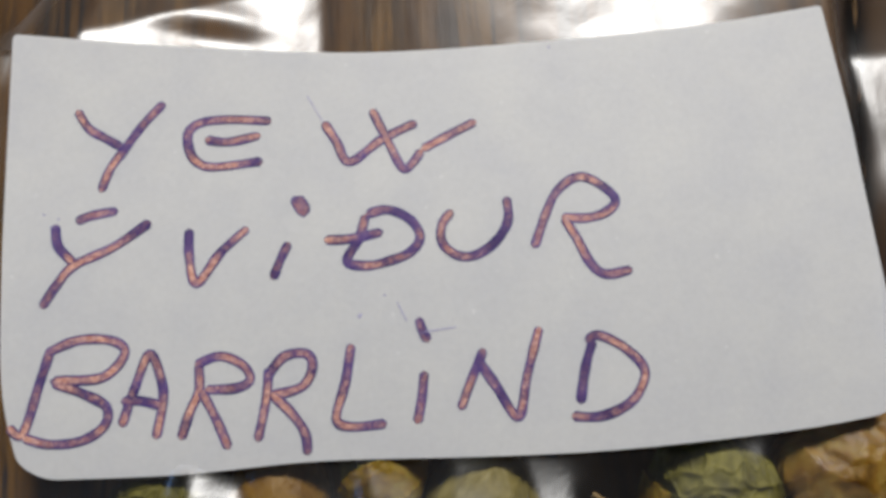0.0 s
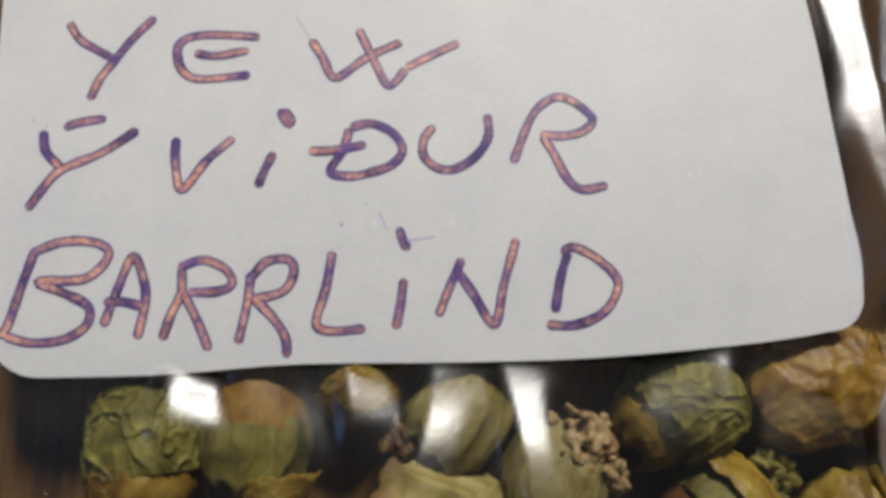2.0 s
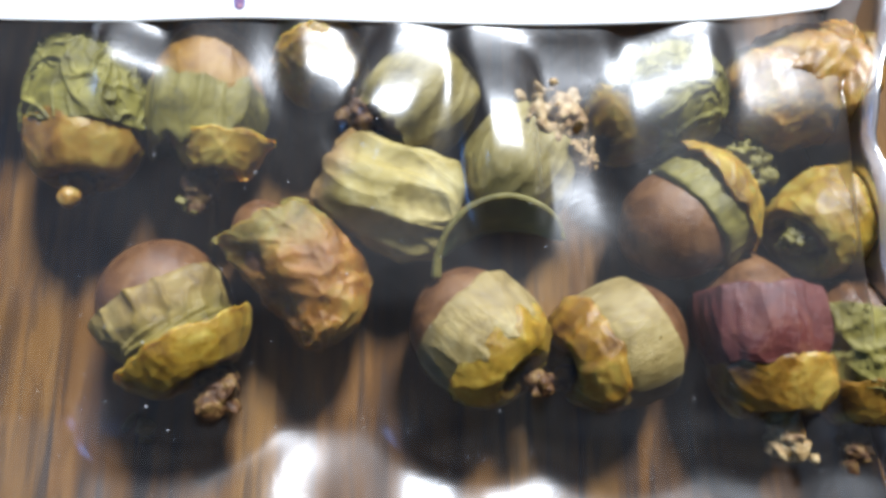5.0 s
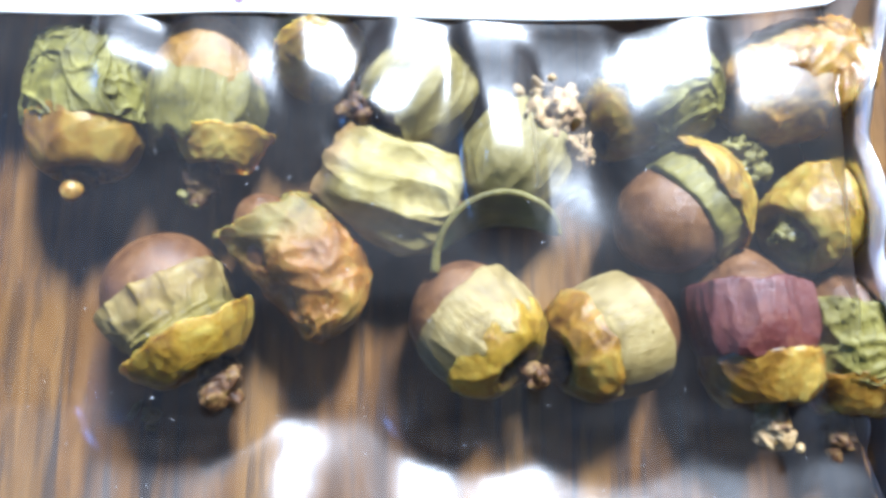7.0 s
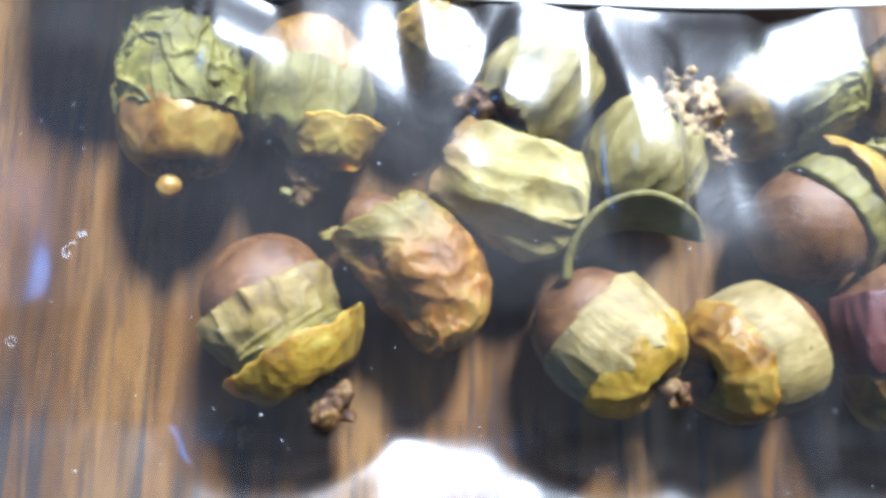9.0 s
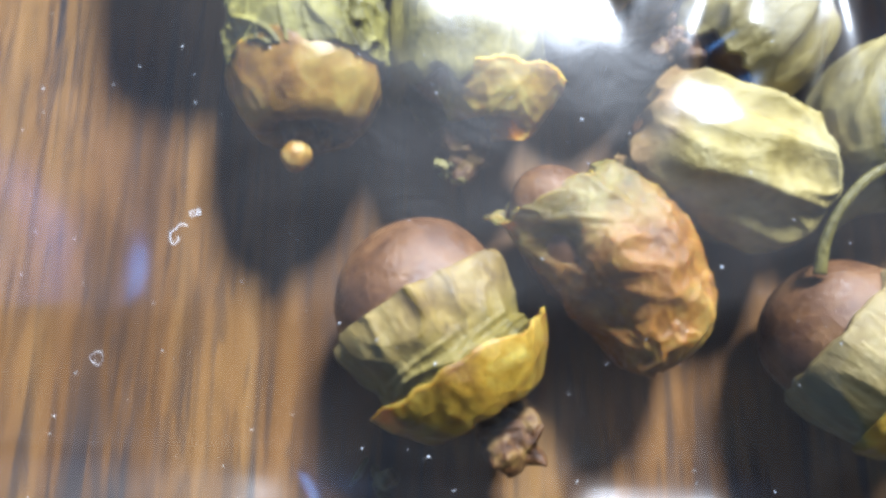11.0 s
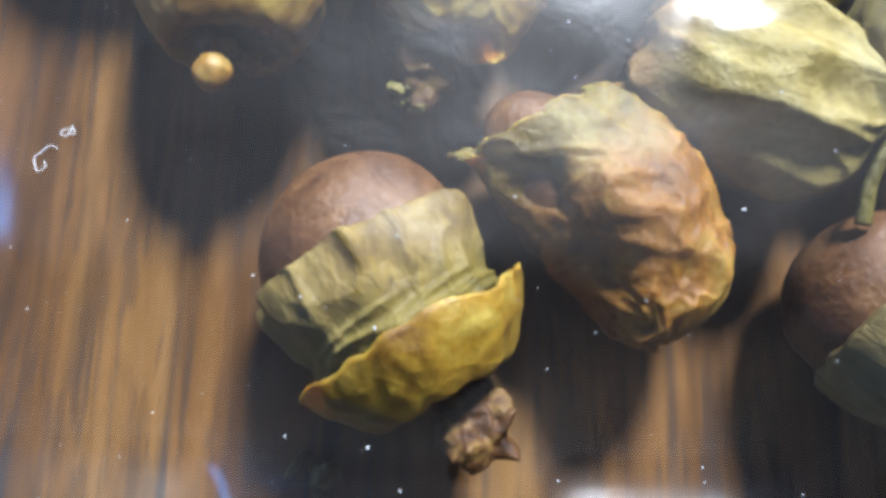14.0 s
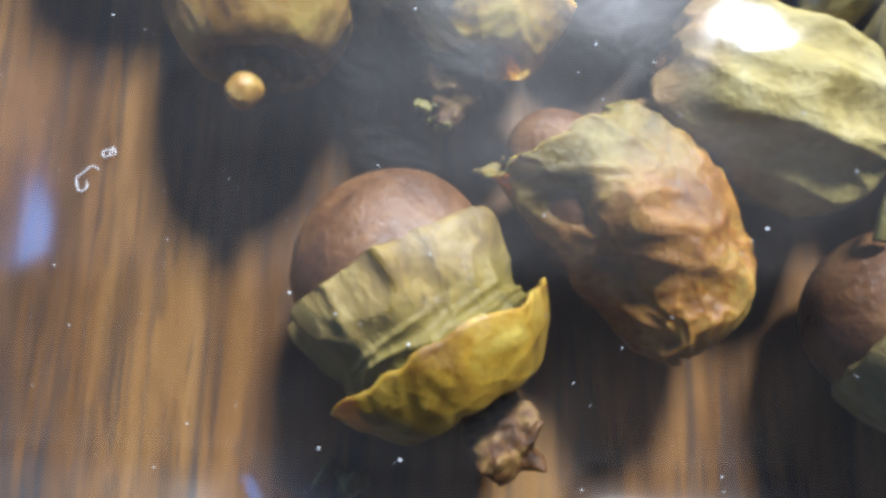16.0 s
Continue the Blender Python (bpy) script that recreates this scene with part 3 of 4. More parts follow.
# tan seed in a torn green cup
f = fruit(-11.60, 13.85, 86, 3.1, "tan yew seed in torn green cup")
kernel(f, 4.8, -2.6, 2.98, 3.15, tan, 2.2, style="net", amount=0.12)
sleeve("cup", [(0.75, 3.12), (0.5, 3.12), (-0.2, 3.15), (-1.2, 3.0), (-2.2, 2.75), (-2.6, 2.5)], olive, f, 3.15, style="long", amount=0.24, seed=4.4, rims=(1.1, 0.8), lean=(0.2, 0.2), m=60, n=170)
sleeve("collar", [(-1.8, 2.2), (-2.2, 2.1), (-3.0, 1.8), (-3.6, 1.4), (-3.3, 1.0), (-2.6, 0.8)], yellow, f, 4.0, style="crumple", amount=0.2, seed=5.5, rims=(0.6, 0.4), wings=0.3, shift=-1.3, label="yellow torn flap")
clump("stalk", (-4.3, -0.4, 3.3), 1.7, crumbs, f, 7, 40, grain=0.6)
stem(f, -2.6, -5.2, -0.5, 3.4, 0.55, crumbs, 32)
clump("stalk_scale", (-5.3, -0.1, 3.5), 0.95, leafrim, f, 8, 14, "yellow-green stalk scale", grain=0.6)

# small half-hidden olive one by the paper's edge
f = fruit(-5.57, 16.2, 112, 2.6, "small olive yew fruit with yellow lip under the label edge", 1.0, tilt=10)
sleeve("cup", [(3.4, 0.3), (2.9, 1.3), (1.9, 2.0), (0.4, 2.3), (-0.3, 2.2)], green, f, 3.2, style="long", amount=0.2, seed=6.1, rims=(0.2, 0.4))
sleeve("collar", [(0.35, 2.55), (0.0, 2.5), (-0.9, 2.2), (-1.7, 1.6), (-1.7, 1.3), (-1.1, 1.0)], yellow, f, 3.2, style="crumple", amount=0.22, seed=6.9, rims=(0.5, 0.3), lean=(0.4, 0), label="yellow lip")

# grey-green ridged cone with crumbs at its stalk
f = fruit(-0.19, 14.88, 48, 3.2, "pale grey-green ridged yew fruit with crumbly stalk")
sleeve("cup", [(3.0, 0.4), (2.7, 1.5), (1.6, 2.6), (0.2, 3.0), (-1.6, 2.8), (-2.8, 2.1)], pale, f, 3.3, style="long", amount=0.34, seed=7.3, rims=(0.2, 0.6), m=60)
kernel(f, 2.6, -2.8, 2.3, 3.2, brown, 3.1)
clump("stalk", (-3.2, 1.4, 3.9), 1.9, crumbs, f, 9, 50, grain=0.5)

# cream ridged barrel
f = fruit(-1.67, 9.25, 158, 3.0, "cream ridged yew fruit with wavy skin folds")
sleeve("cup", [(3.6, 1.5), (3.4, 2.2), (2.4, 2.8), (0.4, 3.05), (-1.8, 2.9), (-3.2, 2.3), (-3.6, 1.4), (-3.1, 0.8), (-2.4, 0.6)], cream_tan, f, 3.1, style="long", amount=0.40, seed=9.2, rims=(0.5, 0.3), n=180, m=80)
kernel(f, 3.7, -3.0, 2.0, 3.0, brown, 3.6)
clump("stalk", (-3.4, -0.2, 2.9), 0.72, crumbs, f, 10, 6)

# pale one with a large crumbly crown
f = fruit(5.09, 10.88, 240, 3.0, "pale yew fruit with crumbly beige stalk tuft")
sleeve("cup", [(2.9, 0.6), (2.6, 1.8), (1.2, 2.8), (-0.6, 3.0), (-2.2, 2.5), (-2.9, 1.6)], pale, f, 3.1, style="long", amount=0.26, seed=10.4, rims=(0.4, 0.8))
kernel(f, 2.4, -2.6, 2.3, 3.0, brown, 4.1)
clump("stalk", (-2.8, 0.3, 4.9), 2.5, tuft, f, 11, 150, "crumbly beige stalk tuft", grain=0.30)
clump("stalk_scale", (-1.8, 2.2, 4.3), 1.8, tuft, f, 12, 90, grain=0.34)

# rounded green wrinkled one with yellow flap
f = fruit(12.9, 14.9, 46, 3.2, "rounded green wrinkled yew fruit with yellow flap", 0.90)
sleeve("cup", [(3.3, 0.3), (3.0, 1.4), (2.0, 2.85), (0.3, 3.4), (-1.5, 3.15), (-2.6, 2.3)], green, f, 3.2, style="vein", amount=0.22, seed=11.7, rims=(0.2, 0.5), n=220, m=100)
kernel(f, 2.6, -2.6, 2.3, 3.1, brown, 4.6)
sleeve("collar", [(-1.9, 2.6), (-2.3, 2.55), (-3.2, 2.2), (-4.1, 1.5), (-4.5, 0.8)], yellow, f, 2.7, style="crumple", amount=0.16, seed=12.3, rims=(0.5, 0.6), lean=(-0.2, 0.5), shift=0.5, label="yellow flap")

# large ochre crumpled husk over a brown seed
f = fruit(20.2, 15.5, 20, 3.3, "large ochre crumpled yew husk over brown seed")
sleeve("cup", [(4.4, 0.6), (4.0, 1.9), (2.2, 2.9), (0.0, 3.15), (-2.2, 2.8), (-3.6, 2.0), (-4.0, 1.2), (-3.5, 0.8)], ochre, f, 3.6, style="crumple", amount=0.32, seed=13.5, rims=(0.7, 0.5), n=170, m=80, flat=0.9)
kernel(f, 3.6, -3.0, 2.4, 2.8, brown, 5.1)

# brown seed in a green band and a yellow leaf-like flap
f = fruit(13.95, 8.20, 215, 3.1, "brown yew seed with green band and yellow leaf-like flap")
kernel(f, 3.9, -2.6, 2.95, 3.1, brown, 5.6)
sleeve("cup", [(0.35, 2.95), (0.1, 3.15), (-0.9, 3.1), (-2.1, 2.9), (-2.6, 2.6)], olive, f, 3.15, style="long", amount=0.18, seed=14.6, rims=(0.35, 0.5), n=160)
sleeve("collar", [(-1.55, 3.3), (-2.0, 3.1), (-2.8, 2.5), (-3.6, 1.7), (-3.5, 1.3), (-2.8, 1.0)], yellow, f, 3.1, style="crumple", amount=0.22, seed=15.2, rims=(1.0, 0.6), lean=(0.2, 0.4), wings=0.4, shift=-0.4, label="yellow leaf-like flap")
clump("stalk", (-4.3, -0.3, 3.5), 2.1, olive, f, 13, 60, "twisted olive stalk", grain=0.5)
stem(f, -2.6, -5.0, -0.3, 3.4, 0.7, olive, 33)
clump("stalk_scale", (-4.6, -1.2, 3.6), 0.80, leafrim, f, 14, 5)

# dark yellow cup that lies against the bag's edge
f = fruit(21.10, 7.70, 35, 2.8, "dark yellow yew cup with hollow mouth and brown seed", tilt=12)
kernel(f, 3.6, -1.0, 2.4, 2.9, brown, 6.2)
sleeve("cup", [(1.9, 2.5), (1.5, 2.75), (0.2, 2.8), (-1.2, 2.5), (-1.9, 2.1), (-2.0, 1.7), (-1.4, 1.4), (-0.4, 1.2)], yellow, f, 2.9, style="crumple", amount=0.26, seed=16.4, rims=(0.6, 0.5), lean=(0.0, 0.4), m=64)
clump("stalk", (-2.2, 0.5, 3.3), 1.3, leafrim, f, 15, 40, "beady yellow-green stalk", grain=0.5)

# brown seed standing out of an olive cup with a yellow flap
f = fruit(-12.40, 2.55, 121.5, 3.3, "brown yew seed in olive cup with pointed yellow flap", tilt=5)
kernel(f, 4.45, -1.6, 3.02, 3.2, brown, 6.8)
sleeve("cup", [(1.5, 2.9), (1.45, 3.2), (1.0, 3.28), (0.1, 3.05), (-0.8, 2.8), (-1.8, 2.7)], olive_tan, f, 3.25, style="waist", amount=0.40, seed=17.7, rims=(0.15, 0.3), n=190, m=84)
sleeve("collar", [(-1.1, 3.2), (-1.35, 3.22), (-2.0, 2.95), (-2.7, 2.4), (-3.1, 1.9), (-2.9, 1.5), (-2.2, 1.2)], yellow, f, 3.2, style="crumple", amount=0.15, seed=18.9, rims=(0.6, 0.4), lean=(-0.3, -0.2), wings=0.35, shift=-0.1, n=170, m=72, label="pointed yellow flap")
clump("stalk", (-4.4, -0.2, 2.9), 1.7, crumbs, f, 16, 34, "brown stalk tuft", grain=0.75)
stem(f, -2.2, -4.9, -0.2, 2.8, 0.75, crumbs, 34)

# orange crumpled husk, open at one end
f = fruit(-6.30, 4.90, 119, 3.0, "orange crumpled translucent yew husk with torn rim", 0.95)
sleeve("cup", [(3.7, 2.3), (3.4, 2.45), (2.0, 2.65), (0.4, 2.75), (-1.4, 2.45), (-2.8, 2.0), (-3.6, 1.2), (-3.8, 0.4)], orange_olive, f, 3.5, style="crumple", amount=0.31, seed=20.2, rims=(0.7, 0.3), lean=(-0.5, 0), shift=0.8, bow=-1.3, flat=0.78, dents=((1.3, 40, 0.9, 0.7), (-0.9, 35, 1.1, 0.8), (0.2, 105, 0.6, 0.25), (-2.4, 95, 0.7, 0.3)), n=190, m=100, label="orange crumpled husk")
kernel(f, 4.75, -1.2, 1.9, 2.9, brown, 7.4, shift=0.6)

# a pair whose cream cups face one another
f = fruit(2.79, 2.03, 135, 3.2, "brown yew seed in cream cup with open yellow mouth", tilt=24)
kernel(f, 3.7, -1.8, 2.9, 3.1, brown, 8.0)
sleeve("cup", [(1.15, 3.0), (0.95, 3.2), (-0.2, 3.2), (-1.4, 2.95), (-2.1, 2.6)], cream, f, 3.15, style="long", amount=0.17, seed=21.3, rims=(0.5, 0.4), m=60, n=160)
sleeve("collar", [(-1.4, 2.95), (-1.8, 2.85), (-2.6, 2.4), (-3.1, 1.7), (-3.0, 1.2), (-2.6, 0.9), (-1.9, 0.7)], yellow, f, 3.1, style="crumple", amount=0.20, seed=22.4, rims=(0.2, 0.4), lean=(0.2, 0.3), shift=0.1, m=60, label="open yellow mouth")
clump("stalk", (-3.7, -0.3, 2.0), 1.1, crumbs, f, 17, 26, grain=0.6)
stem(f, -1.9, -4.2, -0.3, 2.0, 0.6, crumbs, 37)
f = fruit(9.72, 1.55, 22, 3.2, "brown yew seed in smooth cream cup with ochre mouth", tilt=13)
kernel(f, 3.75, -1.8, 2.9, 3.1, brown, 8.6)
sleeve("cup", [(1.65, 3.0), (1.45, 3.18), (0.3, 3.2), (-0.9, 3.0), (-1.7, 2.6)], cream, f, 3.15, style="long", amount=0.10, seed=23.6, rims=(0.3, 0.4), m=60, n=160)
sleeve("collar", [(-1.1, 2.88), (-1.6, 2.85), (-2.5, 2.45), (-3.1, 1.7), (-3.1, 1.2), (-2.7, 0.8), (-2.0, 0.6)], amber, f, 3.1, style="crumple", amount=0.24, seed=24.7, rims=(0.6, 0.4), lean=(0.0, 0.3), m=60, label="ochre mouth")
clump("stalk", (-3.0, -0.6, 2.6), 0.9, crumbs, f, 18, 20, grain=0.6)
stem(f, -1.9, -3.6, -0.5, 2.5, 0.6, crumbs, 38)

# purple cup on a pointed seed
f = fruit(17.13, 2.48, 91, 3.3, "purple yew cup on pointed brown seed, yellow collar below", tilt=6)
kernel(f, 3.9, -2.2, 2.85, 3.1, brown, 9.1, point=1.1)
sleeve("cup", [(1.8, 2.9), (1.6, 3.2), (0.2, 3.3), (-1.1, 3.15), (-2.0, 2.8)], purple, f, 3.2, style="long", amount=0.20, seed=25.9, rims=(0.5, 0.3), n=170, m=66)
sleeve("collar", [(-1.7, 2.95), (-2.1, 2.95), (-3.2, 2.7), (-4.2, 2.1), (-4.3, 1.7), (-3.8, 1.3), (-2.8, 1.1)], amber, f, 3.0, style="crumple", amount=0.22, seed=26.8, rims=(0.3, 0.5), lean=(0.1, 0.3), shift=-0.3, m=60, label="ochre collar")
clump("stalk", (-5.5, -0.75, 2.7), 1.5, tuft, f, 19, 46, "yellowish crumbly stalk", grain=0.7)
stem(f, -3.0, -6.2, -0.75, 2.6, 0.7, ochre, 35)

# green cup against the edge fold
f = fruit(22.73, 1.52, 84, 2.9, "green wrinkled yew cup with brown seed by the fold")
kernel(f, 3.7, -2.4, 2.65, 2.9, brown, 9.7)
sleeve("cup", [(1.9, 2.7), (1.6, 2.9), (0.0, 2.9), (-1.6, 2.7), (-2.3, 2.3)], olive, f, 2.95, style="vein", amount=0.26, seed=28.0, rims=(0.3, 0.3))
sleeve("collar", [(-1.8, 2.65), (-2.3, 2.55), (-3.3, 2.1), (-4.0, 1.5), (-3.8, 1.1), (-3.2, 0.9)], amber, f, 2.8, style="crumple", amount=0.2, seed=28.8, rims=(0.4, 0.6), lean=(0.0, 0.3), label="ochre collar")
clump("stalk", (-5.2, 0.4, 2.7), 1.2, crumbs, f, 20, 30, grain=0.7)
stem(f, -3.0, -5.6, 0.4, 2.6, 0.6, crumbs, 36)


# a crumb of husk that came loose
loose = tagged(new("husk_crumb"), "small loose yellowish husk crumb inside the bag", "crumb")
loose.matrix_world = pose(-14.52 * MM, -3.08 * MM, GROUND * MM, 0, 0, 40)
clump("flake", (0, 0, 0.30), 0.85, leafrim, loose, 31, 7)


# curled needle leaf that arches over the seeds
def curled_leaf():
    holder = tagged(new("yew_leaf"), "curled dark green needle leaf with yellow rim and stalk", "leaf")
    rim = curve_through([(0.62, 4.69, 5.4), (0.72, 5.80, 5.8), (1.23, 6.98, 6.2), (2.31, 8.04, 6.5), (3.95, 8.53, 6.6), (5.47, 8.20, 6.5), (6.46, 7.47, 6.3), (6.84, 6.50, 6.0)], 10)
    n = len(rim)
    mid = np.array([4.04, 6.36])
    verts, faces, k = [], [], 10
    for i, p in enumerate(rim):
        s = i / (n - 1)
        deep = 0.95 * max(0.0, math.sin(math.pi * min(1.0, max(0.0, (s - 0.12) / 0.88)))) ** 0.7 + 0.10
        for j in range(k):
            v = j / (k - 1)
            way = mid - p[:2]
            q = p[:2] + way * deep * 0.55 * v
            z = p[2] - deep * (1.1 * v * v + 1.2 * v)
            verts.append((q[0], q[1], z + 0.06 * noise.noise(Vector((q[0], q[1], 4)) * 1.3)))
    for i in range(n - 1):
        for j in range(k - 1):
            a = i * k + j
            faces.append((a, a + 1, a + k + 1, a + k))
    blade = link_mesh("blade", verts, faces, leafgreen, holder)
    thick = blade.modifiers.new("thickness", "SOLIDIFY")
    thick.thickness = 0.12 * MM
    # the pale rim and stalk: a tapering rib along the upper edge
    verts, faces = [], []
    for i, p in enumerate(rim):
        s = i / (n - 1)
        r = 0.10 + 0.05 * math.sin(math.pi * s) + 0.12 * max(0.0, 1 - s / 0.25)
        a, b = rim[max(0, i - 1)], rim[min(n - 1, i + 1)]
        way = Vector(b - a).normalized()
        side = way.cross(Vector((0, 0, 1))).normalized()
        up = side.cross(way)
        for j in range(8):
            q = Vector(p) + (side * math.cos(j * math.pi / 4) * r * 1.2 + up * math.sin(j * math.pi / 4) * r * 0.8)
            verts.append(tuple(q))
    for i in range(n - 1):
        for j in range(8):
            a, b = i * 8 + j, i * 8 + (j + 1) % 8
            faces.append((a, b, b + 8, a + 8))
    faces += [tuple(range(8))[::-1], tuple((n - 1) * 8 + j for j in range(8))]
    link_mesh("rim", verts, faces, leafrim, holder)


curled_leaf()
clump_holder = tagged(new("plant_crumb"), "tiny brown plant crumb between the seeds", "crumb")
clump("crumb", (10.46, 11.55, 1.6), 0.5, crumbs, clump_holder, 32, 9)
clump_holder = tagged(new("plant_crumb"), "tiny tan crumb resting on a seed", "crumb")
clump("crumb", (11.07, 1.75, 6.75), 0.2, yellow, clump_holder, 33, 3)


# ---- the clear bag, in mm ----
EDGE_Y = np.array([-20.0, 4.0, 8.0, 12.0, 14.0, 17.0, 21.0, 26.0, 32.0, 46.0, 66.0])
EDGE_X = np.array([27.5, 22.6, 22.4, 22.3, 22.4, 23.6, 24.3, 25.3, 26.2, 27.9, 30.3])


def smooth_step(a, b, v):
    t = np.clip((v - a) / (b - a), 0, 1)
    return t * t * (3 - 2 * t)


def bag_height(x, y):
    """The upper film: held up by the fruits and the label, falling to the table round them."""
    x, y = np.asarray(x, float), np.asarray(y, float)
    base = 6.75 + 0.068 * (np.clip(y, 2, 13) - 2)
    base = base - 1.2 * smooth_step(-18.6, -31, x) - 2.0 * smooth_step(-28, -48, x)
    base = base * (1 - 0.74 * smooth_step(3.4, -3.6, y))
    # domes over the fruits
    total = np.exp(3.0 * base)
    for fx, fy, r in FRUITS:
        d2 = ((x - fx) ** 2 + (y - fy) ** 2) / (r * r)
        total = total + np.exp(3.0 * (2 * r + GROUND - 0.1 - 0.9 * d2))
    h = np.log(total) / 3.0
    # the lower seam rises again, with two slack lobes
    low = smooth_step(-0.9, -3.4, y)
    h = h + np.clip(-1.9 - y, 0, 9) * (0.32 + 0.15 * smooth_step(9, 2, x)) * low
    u = np.clip(x, -16, 14)
    h = h + low * (0.0030 * u * u + 0.010 * u + 0.3)
    for cx, tilt in ((-6.4, -0.17), (0.6, -0.20)):
        h = h + low * tilt * (x - cx) * np.exp(-((x - cx) / 1.8) ** 2)
    h = h + low * 0.08 * np.sin(0.75 * x + 0.5 * np.sin(0.9 * y)) * np.cos(0.55 * x - 0.7 * y)
    # under the label the film follows the paper
    lab = label_height(x, y) - 0.2 + 0.0037 * np.clip(32 - y, 0, 17) ** 2 * smooth_step(18.5, 10.5 + 3.2 * smooth_step(-6, -9, x), y)
    w = smooth_step(9.0, 17.0, y) * smooth_step(-31, -25, x)
    h = h * (1 - w) + lab * w
    # slack pleats that run down from the label, each tilted a little to one side
    for cx, shear, wide, tilt, low, fall in ((-0.2, -0.30, 1.9, -0.20, 11.4, 0.24), (3.2, 0.09, 1.6, -0.08, 9.4, 0.27), 
                                             (-14.3, 0.1, 1.9, -0.40, 15.5, 0.24), (-5.2, 0.1, 1.6, -0.30, 15.5, 0.24), (12.4, 0.0, 2.6, 0.26, 15.2, 0.16)):
        off = x - cx - shear * (17 - y)
        on = smooth_step(low - 4.0, low + 0.8, y) * np.exp(-(off / wide) ** 6)
        h = h + on * (fall * np.clip(17.4 - y, 0, 17.4 - low + 1) + tilt * off * smooth_step(18.5, 16.5, y))
    dip = smooth_step(4.9, 6.0, x) * smooth_step(10.5, 8.0, x)
    h = h - dip * 0.16 * np.clip(17.0 - y, 0, 5) * smooth_step(5, 11, y)
    # a taut facet over one of the seeds
    m = np.exp(-(((x + 3.5) / 1.3) ** 2 + ((y - 10.4) / 1.3) ** 2) ** 2)
    h = h * (1 - m) + m * (7.35 + 0.10 * (x + 3.5) - 0.15 * (y - 10.4))
    # a pinched spot that leans to the window
    m = np.exp(-(((x + 21.9) / 1.0) ** 2 + ((y - 4.5) / 1.3) ** 2))
    h = h * (1 - m) + m * (6.70 + 0.36 * (x + 21.9) + 0.07 * (y - 4.5))
    # beyond the label's upper edge it billows
    up = np.clip(y - 39.0, 0, 12)
    off = smooth_step(-7.0, -3.0, x)
    h = h - up * (0.06 + 0.10 * off * np.cos(2 * math.pi * (x + 14.0) / 25.0)) - 0.10 * np.clip(y - 44, 0, 30) * off
    # and lifts beside the paper before it falls
    beside = smooth_step(21.0, 23.0, x) * smooth_step(18, 22, y) * smooth_step(46, 40, y)
    h = h + beside * (0.19 * (x - 22.0) - 0.24 * np.clip(y - 31, -9, 8))
    # a billow pulled to one side behind the label
    s = np.maximum(0, x + 22.5 - np.log1p(np.exp(0.4 * np.clip(x + 8.9, -30, 60))) / 0.4)
    drop = (0.53 * s - 0.0082 * s * s + 0.10 * up) * smooth_step(-2.5, -9.2, x) * smooth_step(37.0, 40.0, y)
    h = h - drop
    h = h + 0.40 * (y - 44.3) * np.exp(-(((x + 15.8) / 3.2) ** 2 + ((y - 44.3) / 1.3) ** 2))
    # it falls off beyond a slanting ridge, and stands up along the paper's short side
    h = h - 0.5 * np.clip(0.8 * (y - 42.6) - 0.45 * (x + 22.5), 0, 8) * smooth_step(41, 42, y)
    h = h + (0.57 * np.clip(-25.6 - x, 0, 2.4) - 0.8 * np.clip(-28.0 - x, 0, 6)) * smooth_step(20, 24, y) * smooth_step(43, 41, y)
    # falls steeply to its side edge
    ex = np.interp(y, EDGE_Y, EDGE_X)
    f = smooth_step(0.2, -1.6, x - ex)
    h = 1.6 + (h - 1.6) * f
    return np.maximum(h, 1.35)


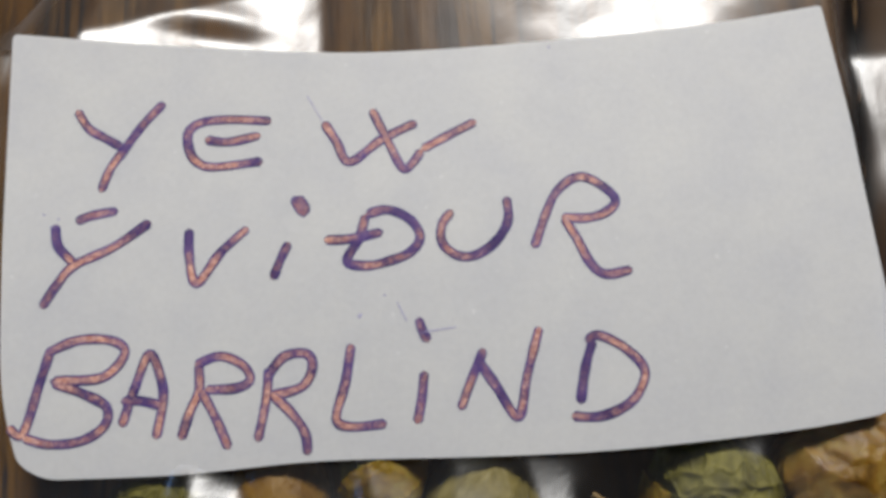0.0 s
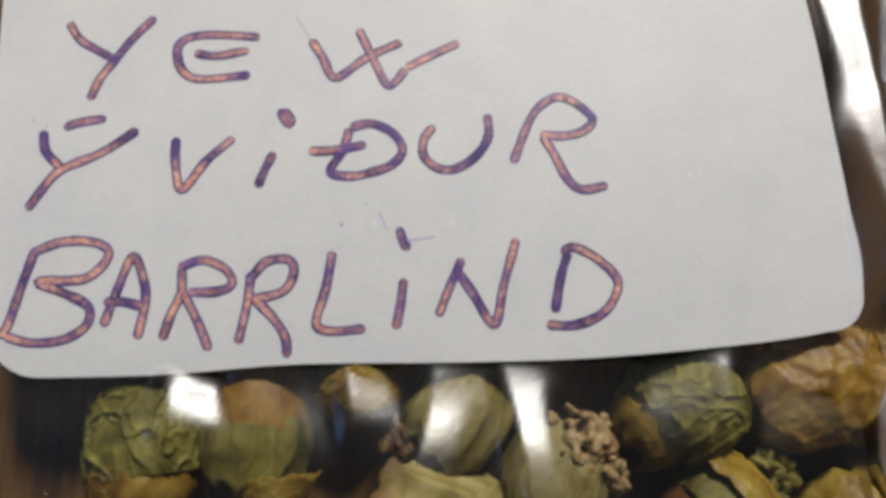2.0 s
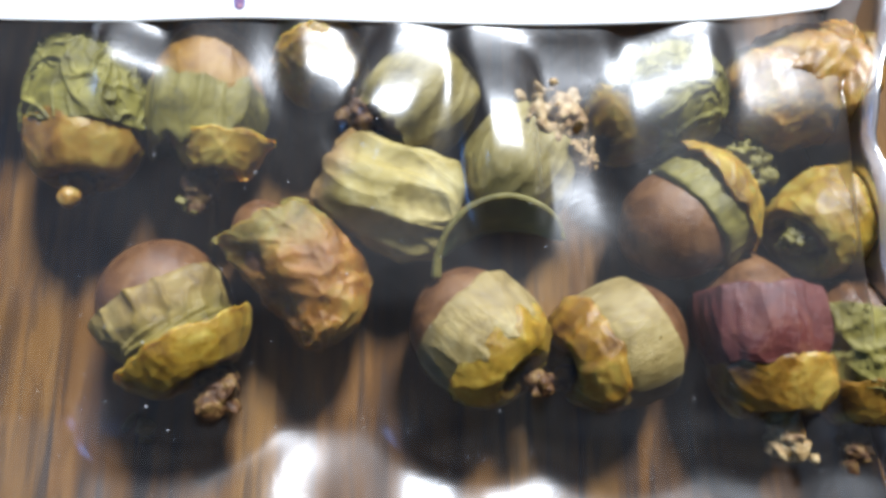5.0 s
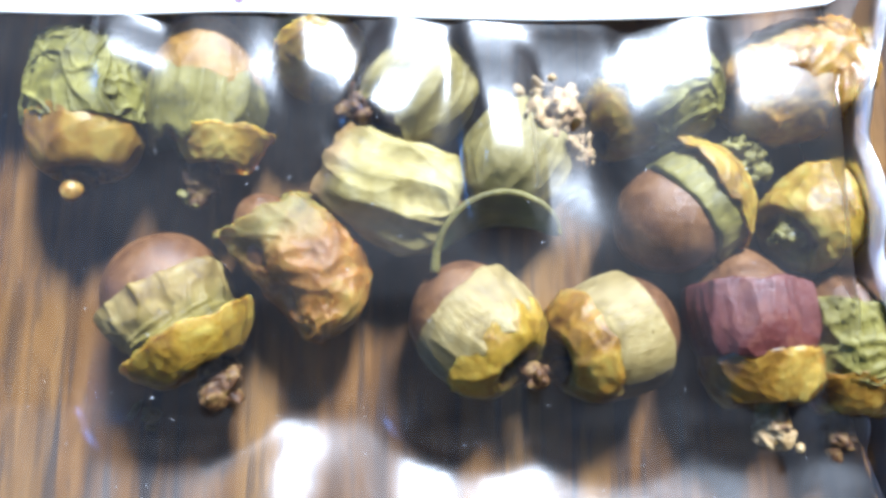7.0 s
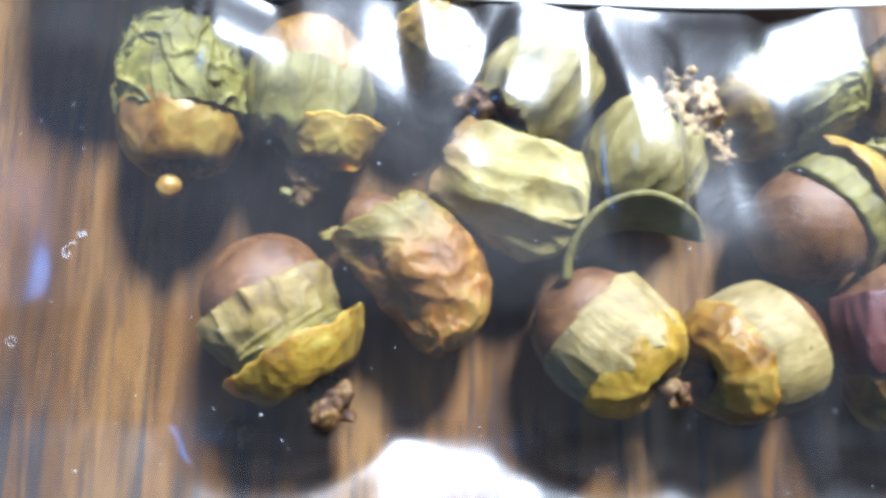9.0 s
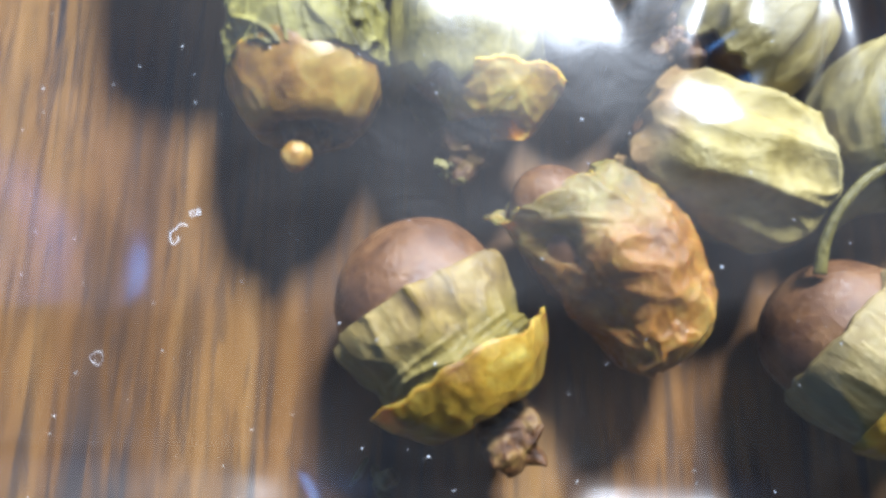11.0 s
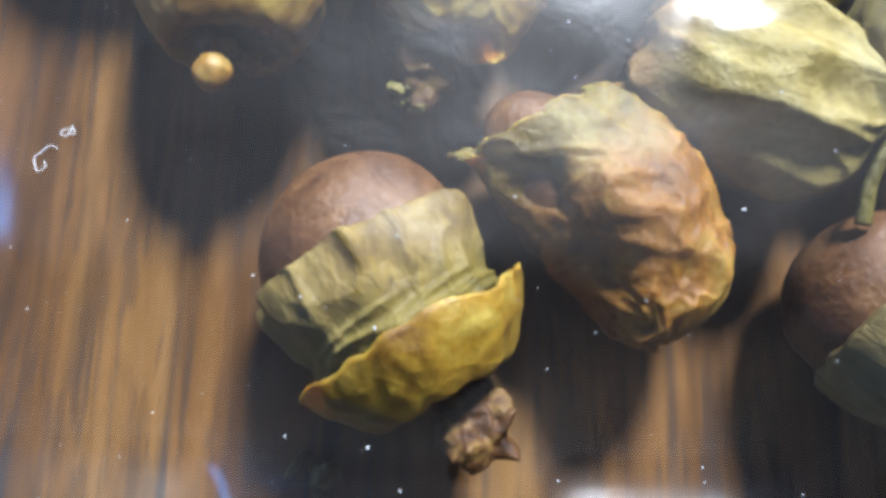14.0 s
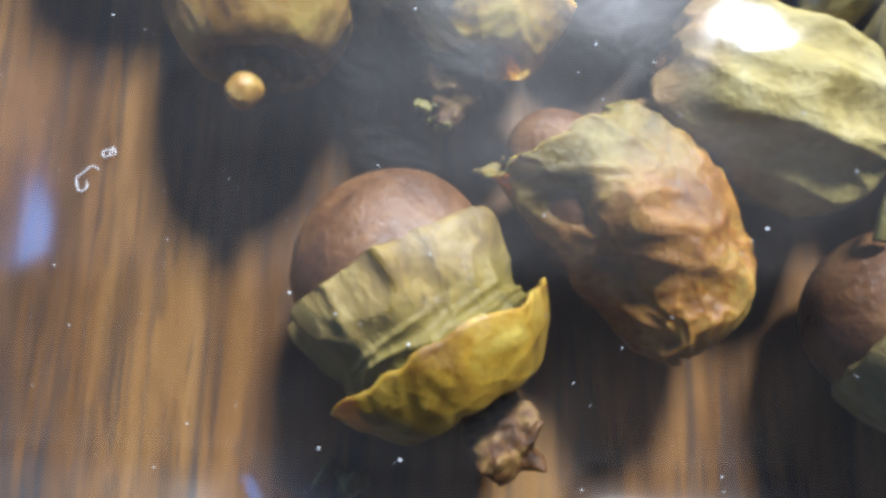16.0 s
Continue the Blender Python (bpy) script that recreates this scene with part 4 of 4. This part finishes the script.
def make_bag():
    bag = tagged(new("zip_bag"), "clear plastic bag holding dried yew fruits, lying on a table", "bag")
    ys = np.arange(-19, 62.01, 0.36)
    cols = 210
    verts, faces = [], []
    for y in ys:
        ex = float(np.interp(y, EDGE_Y, EDGE_X))
        xs = -52 + (ex + 52) * (np.linspace(0, 1, cols) ** 0.85)
        hs = bag_height(xs, y + 0 * xs)
        for x, h in zip(xs, hs):
            z = h + 0.10 * soft((x, y, 0), 0.16, 3) + 0.05 * soft((x, y, 0), 0.45, 8)
            verts.append((x, y, max(1.25, z)))
    for i in range(len(ys) - 1):
        for j in range(cols - 1):
            a = i * cols + j
            faces.append((a, a + 1, a + cols + 1, a + cols))
    top = link_mesh("top_film", verts, faces, film, bag)
    top.visible_shadow = False
    # sealed side edge: a folded, milky ridge and a flat flange
    verts, faces, n = [], [], 10
    for i, y in enumerate(ys):
        ex = float(np.interp(y, EDGE_Y, EDGE_X))
        r = 0.40 + 0.12 * soft((0, y, 0), 0.35, 5)
        for j in range(n):
            a = 2 * math.pi * j / n
            verts.append((ex + 0.25 + r * math.cos(a) * 0.8, y, 4.2 + 0.4 * soft((0, y, 0), 0.15, 6) + r * math.sin(a) * 7.5))
    for i in range(len(ys) - 1):
        for j in range(n):
            a, b = i * n + j, i * n + (j + 1) % n
            faces.append((a, b, b + n, a + n))
    ridge = link_mesh("edge_fold", verts, faces, film_edge, bag)
    ridge["label"] = "milky folded edge of the bag"
    return bag


make_bag()


# ---- dust and lint on the film ----
def dust():
    rnd = random.Random(4)
    verts, faces = [], []
    for k in range(520):
        x, y = rnd.uniform(-30, 21), rnd.uniform(-9, 14)
        r = 0.012 + 0.04 * rnd.random() ** 4
        z = float(bag_height(x, y)) + 0.10 * soft((x, y, 0), 0.16, 3) + 0.05 * soft((x, y, 0), 0.45, 8) + 0.01
        a = rnd.uniform(0, 3)
        off = len(verts)
        for i in range(5):
            q = a + i * 1.2566
            s = r * rnd.uniform(0.6, 1.3)
            verts.append((x + s * math.cos(q), y + s * math.sin(q), z))
        verts += [(x, y, z + r * 0.8), (x, y, z - r * 0.3)]
        for i in range(5):
            j = (i + 1) % 5
            faces += [(off + i, off + j, off + 5), (off + j, off + i, off + 6)]
    ob = link_mesh("dust", verts, faces, dusty, smooth=False)
    tagged(ob, "white dust specks scattered on clear film", "dust", kind="stuff")


def lint(x, y, size, seed):
    """A curled pale fibre that lies on the film."""
    rnd = random.Random(seed)
    data = bpy.data.curves.new("lint_fibre", "CURVE")
    data.dimensions, data.bevel_depth, data.bevel_resolution = "3D", 0.014 * MM, 2
    line = data.splines.new("NURBS")
    line.points.add(11)
    a, px, py = rnd.uniform(0, 6), x, y
    for p in line.points:
        a += rnd.uniform(-0.3, 1.5)
        px, py = px + size * 0.32 * math.cos(a), py + size * 0.32 * math.sin(a)
        p.co = (px * MM, py * MM, (float(bag_height(px, py)) + 0.16) * MM, 1)
    line.order_u, line.use_endpoint_u = 3, True
    data.materials.append(dusty)
    tagged(new("lint_fibre", data), "thin curled white lint fibre on film", "lint", "lint on the bag")


dust()
lint(-20.35, 5.5, 0.42, 3)
lint(-20.2, 6.1, 0.34, 5)
lint(-23.1, 1.7, 0.4, 8)
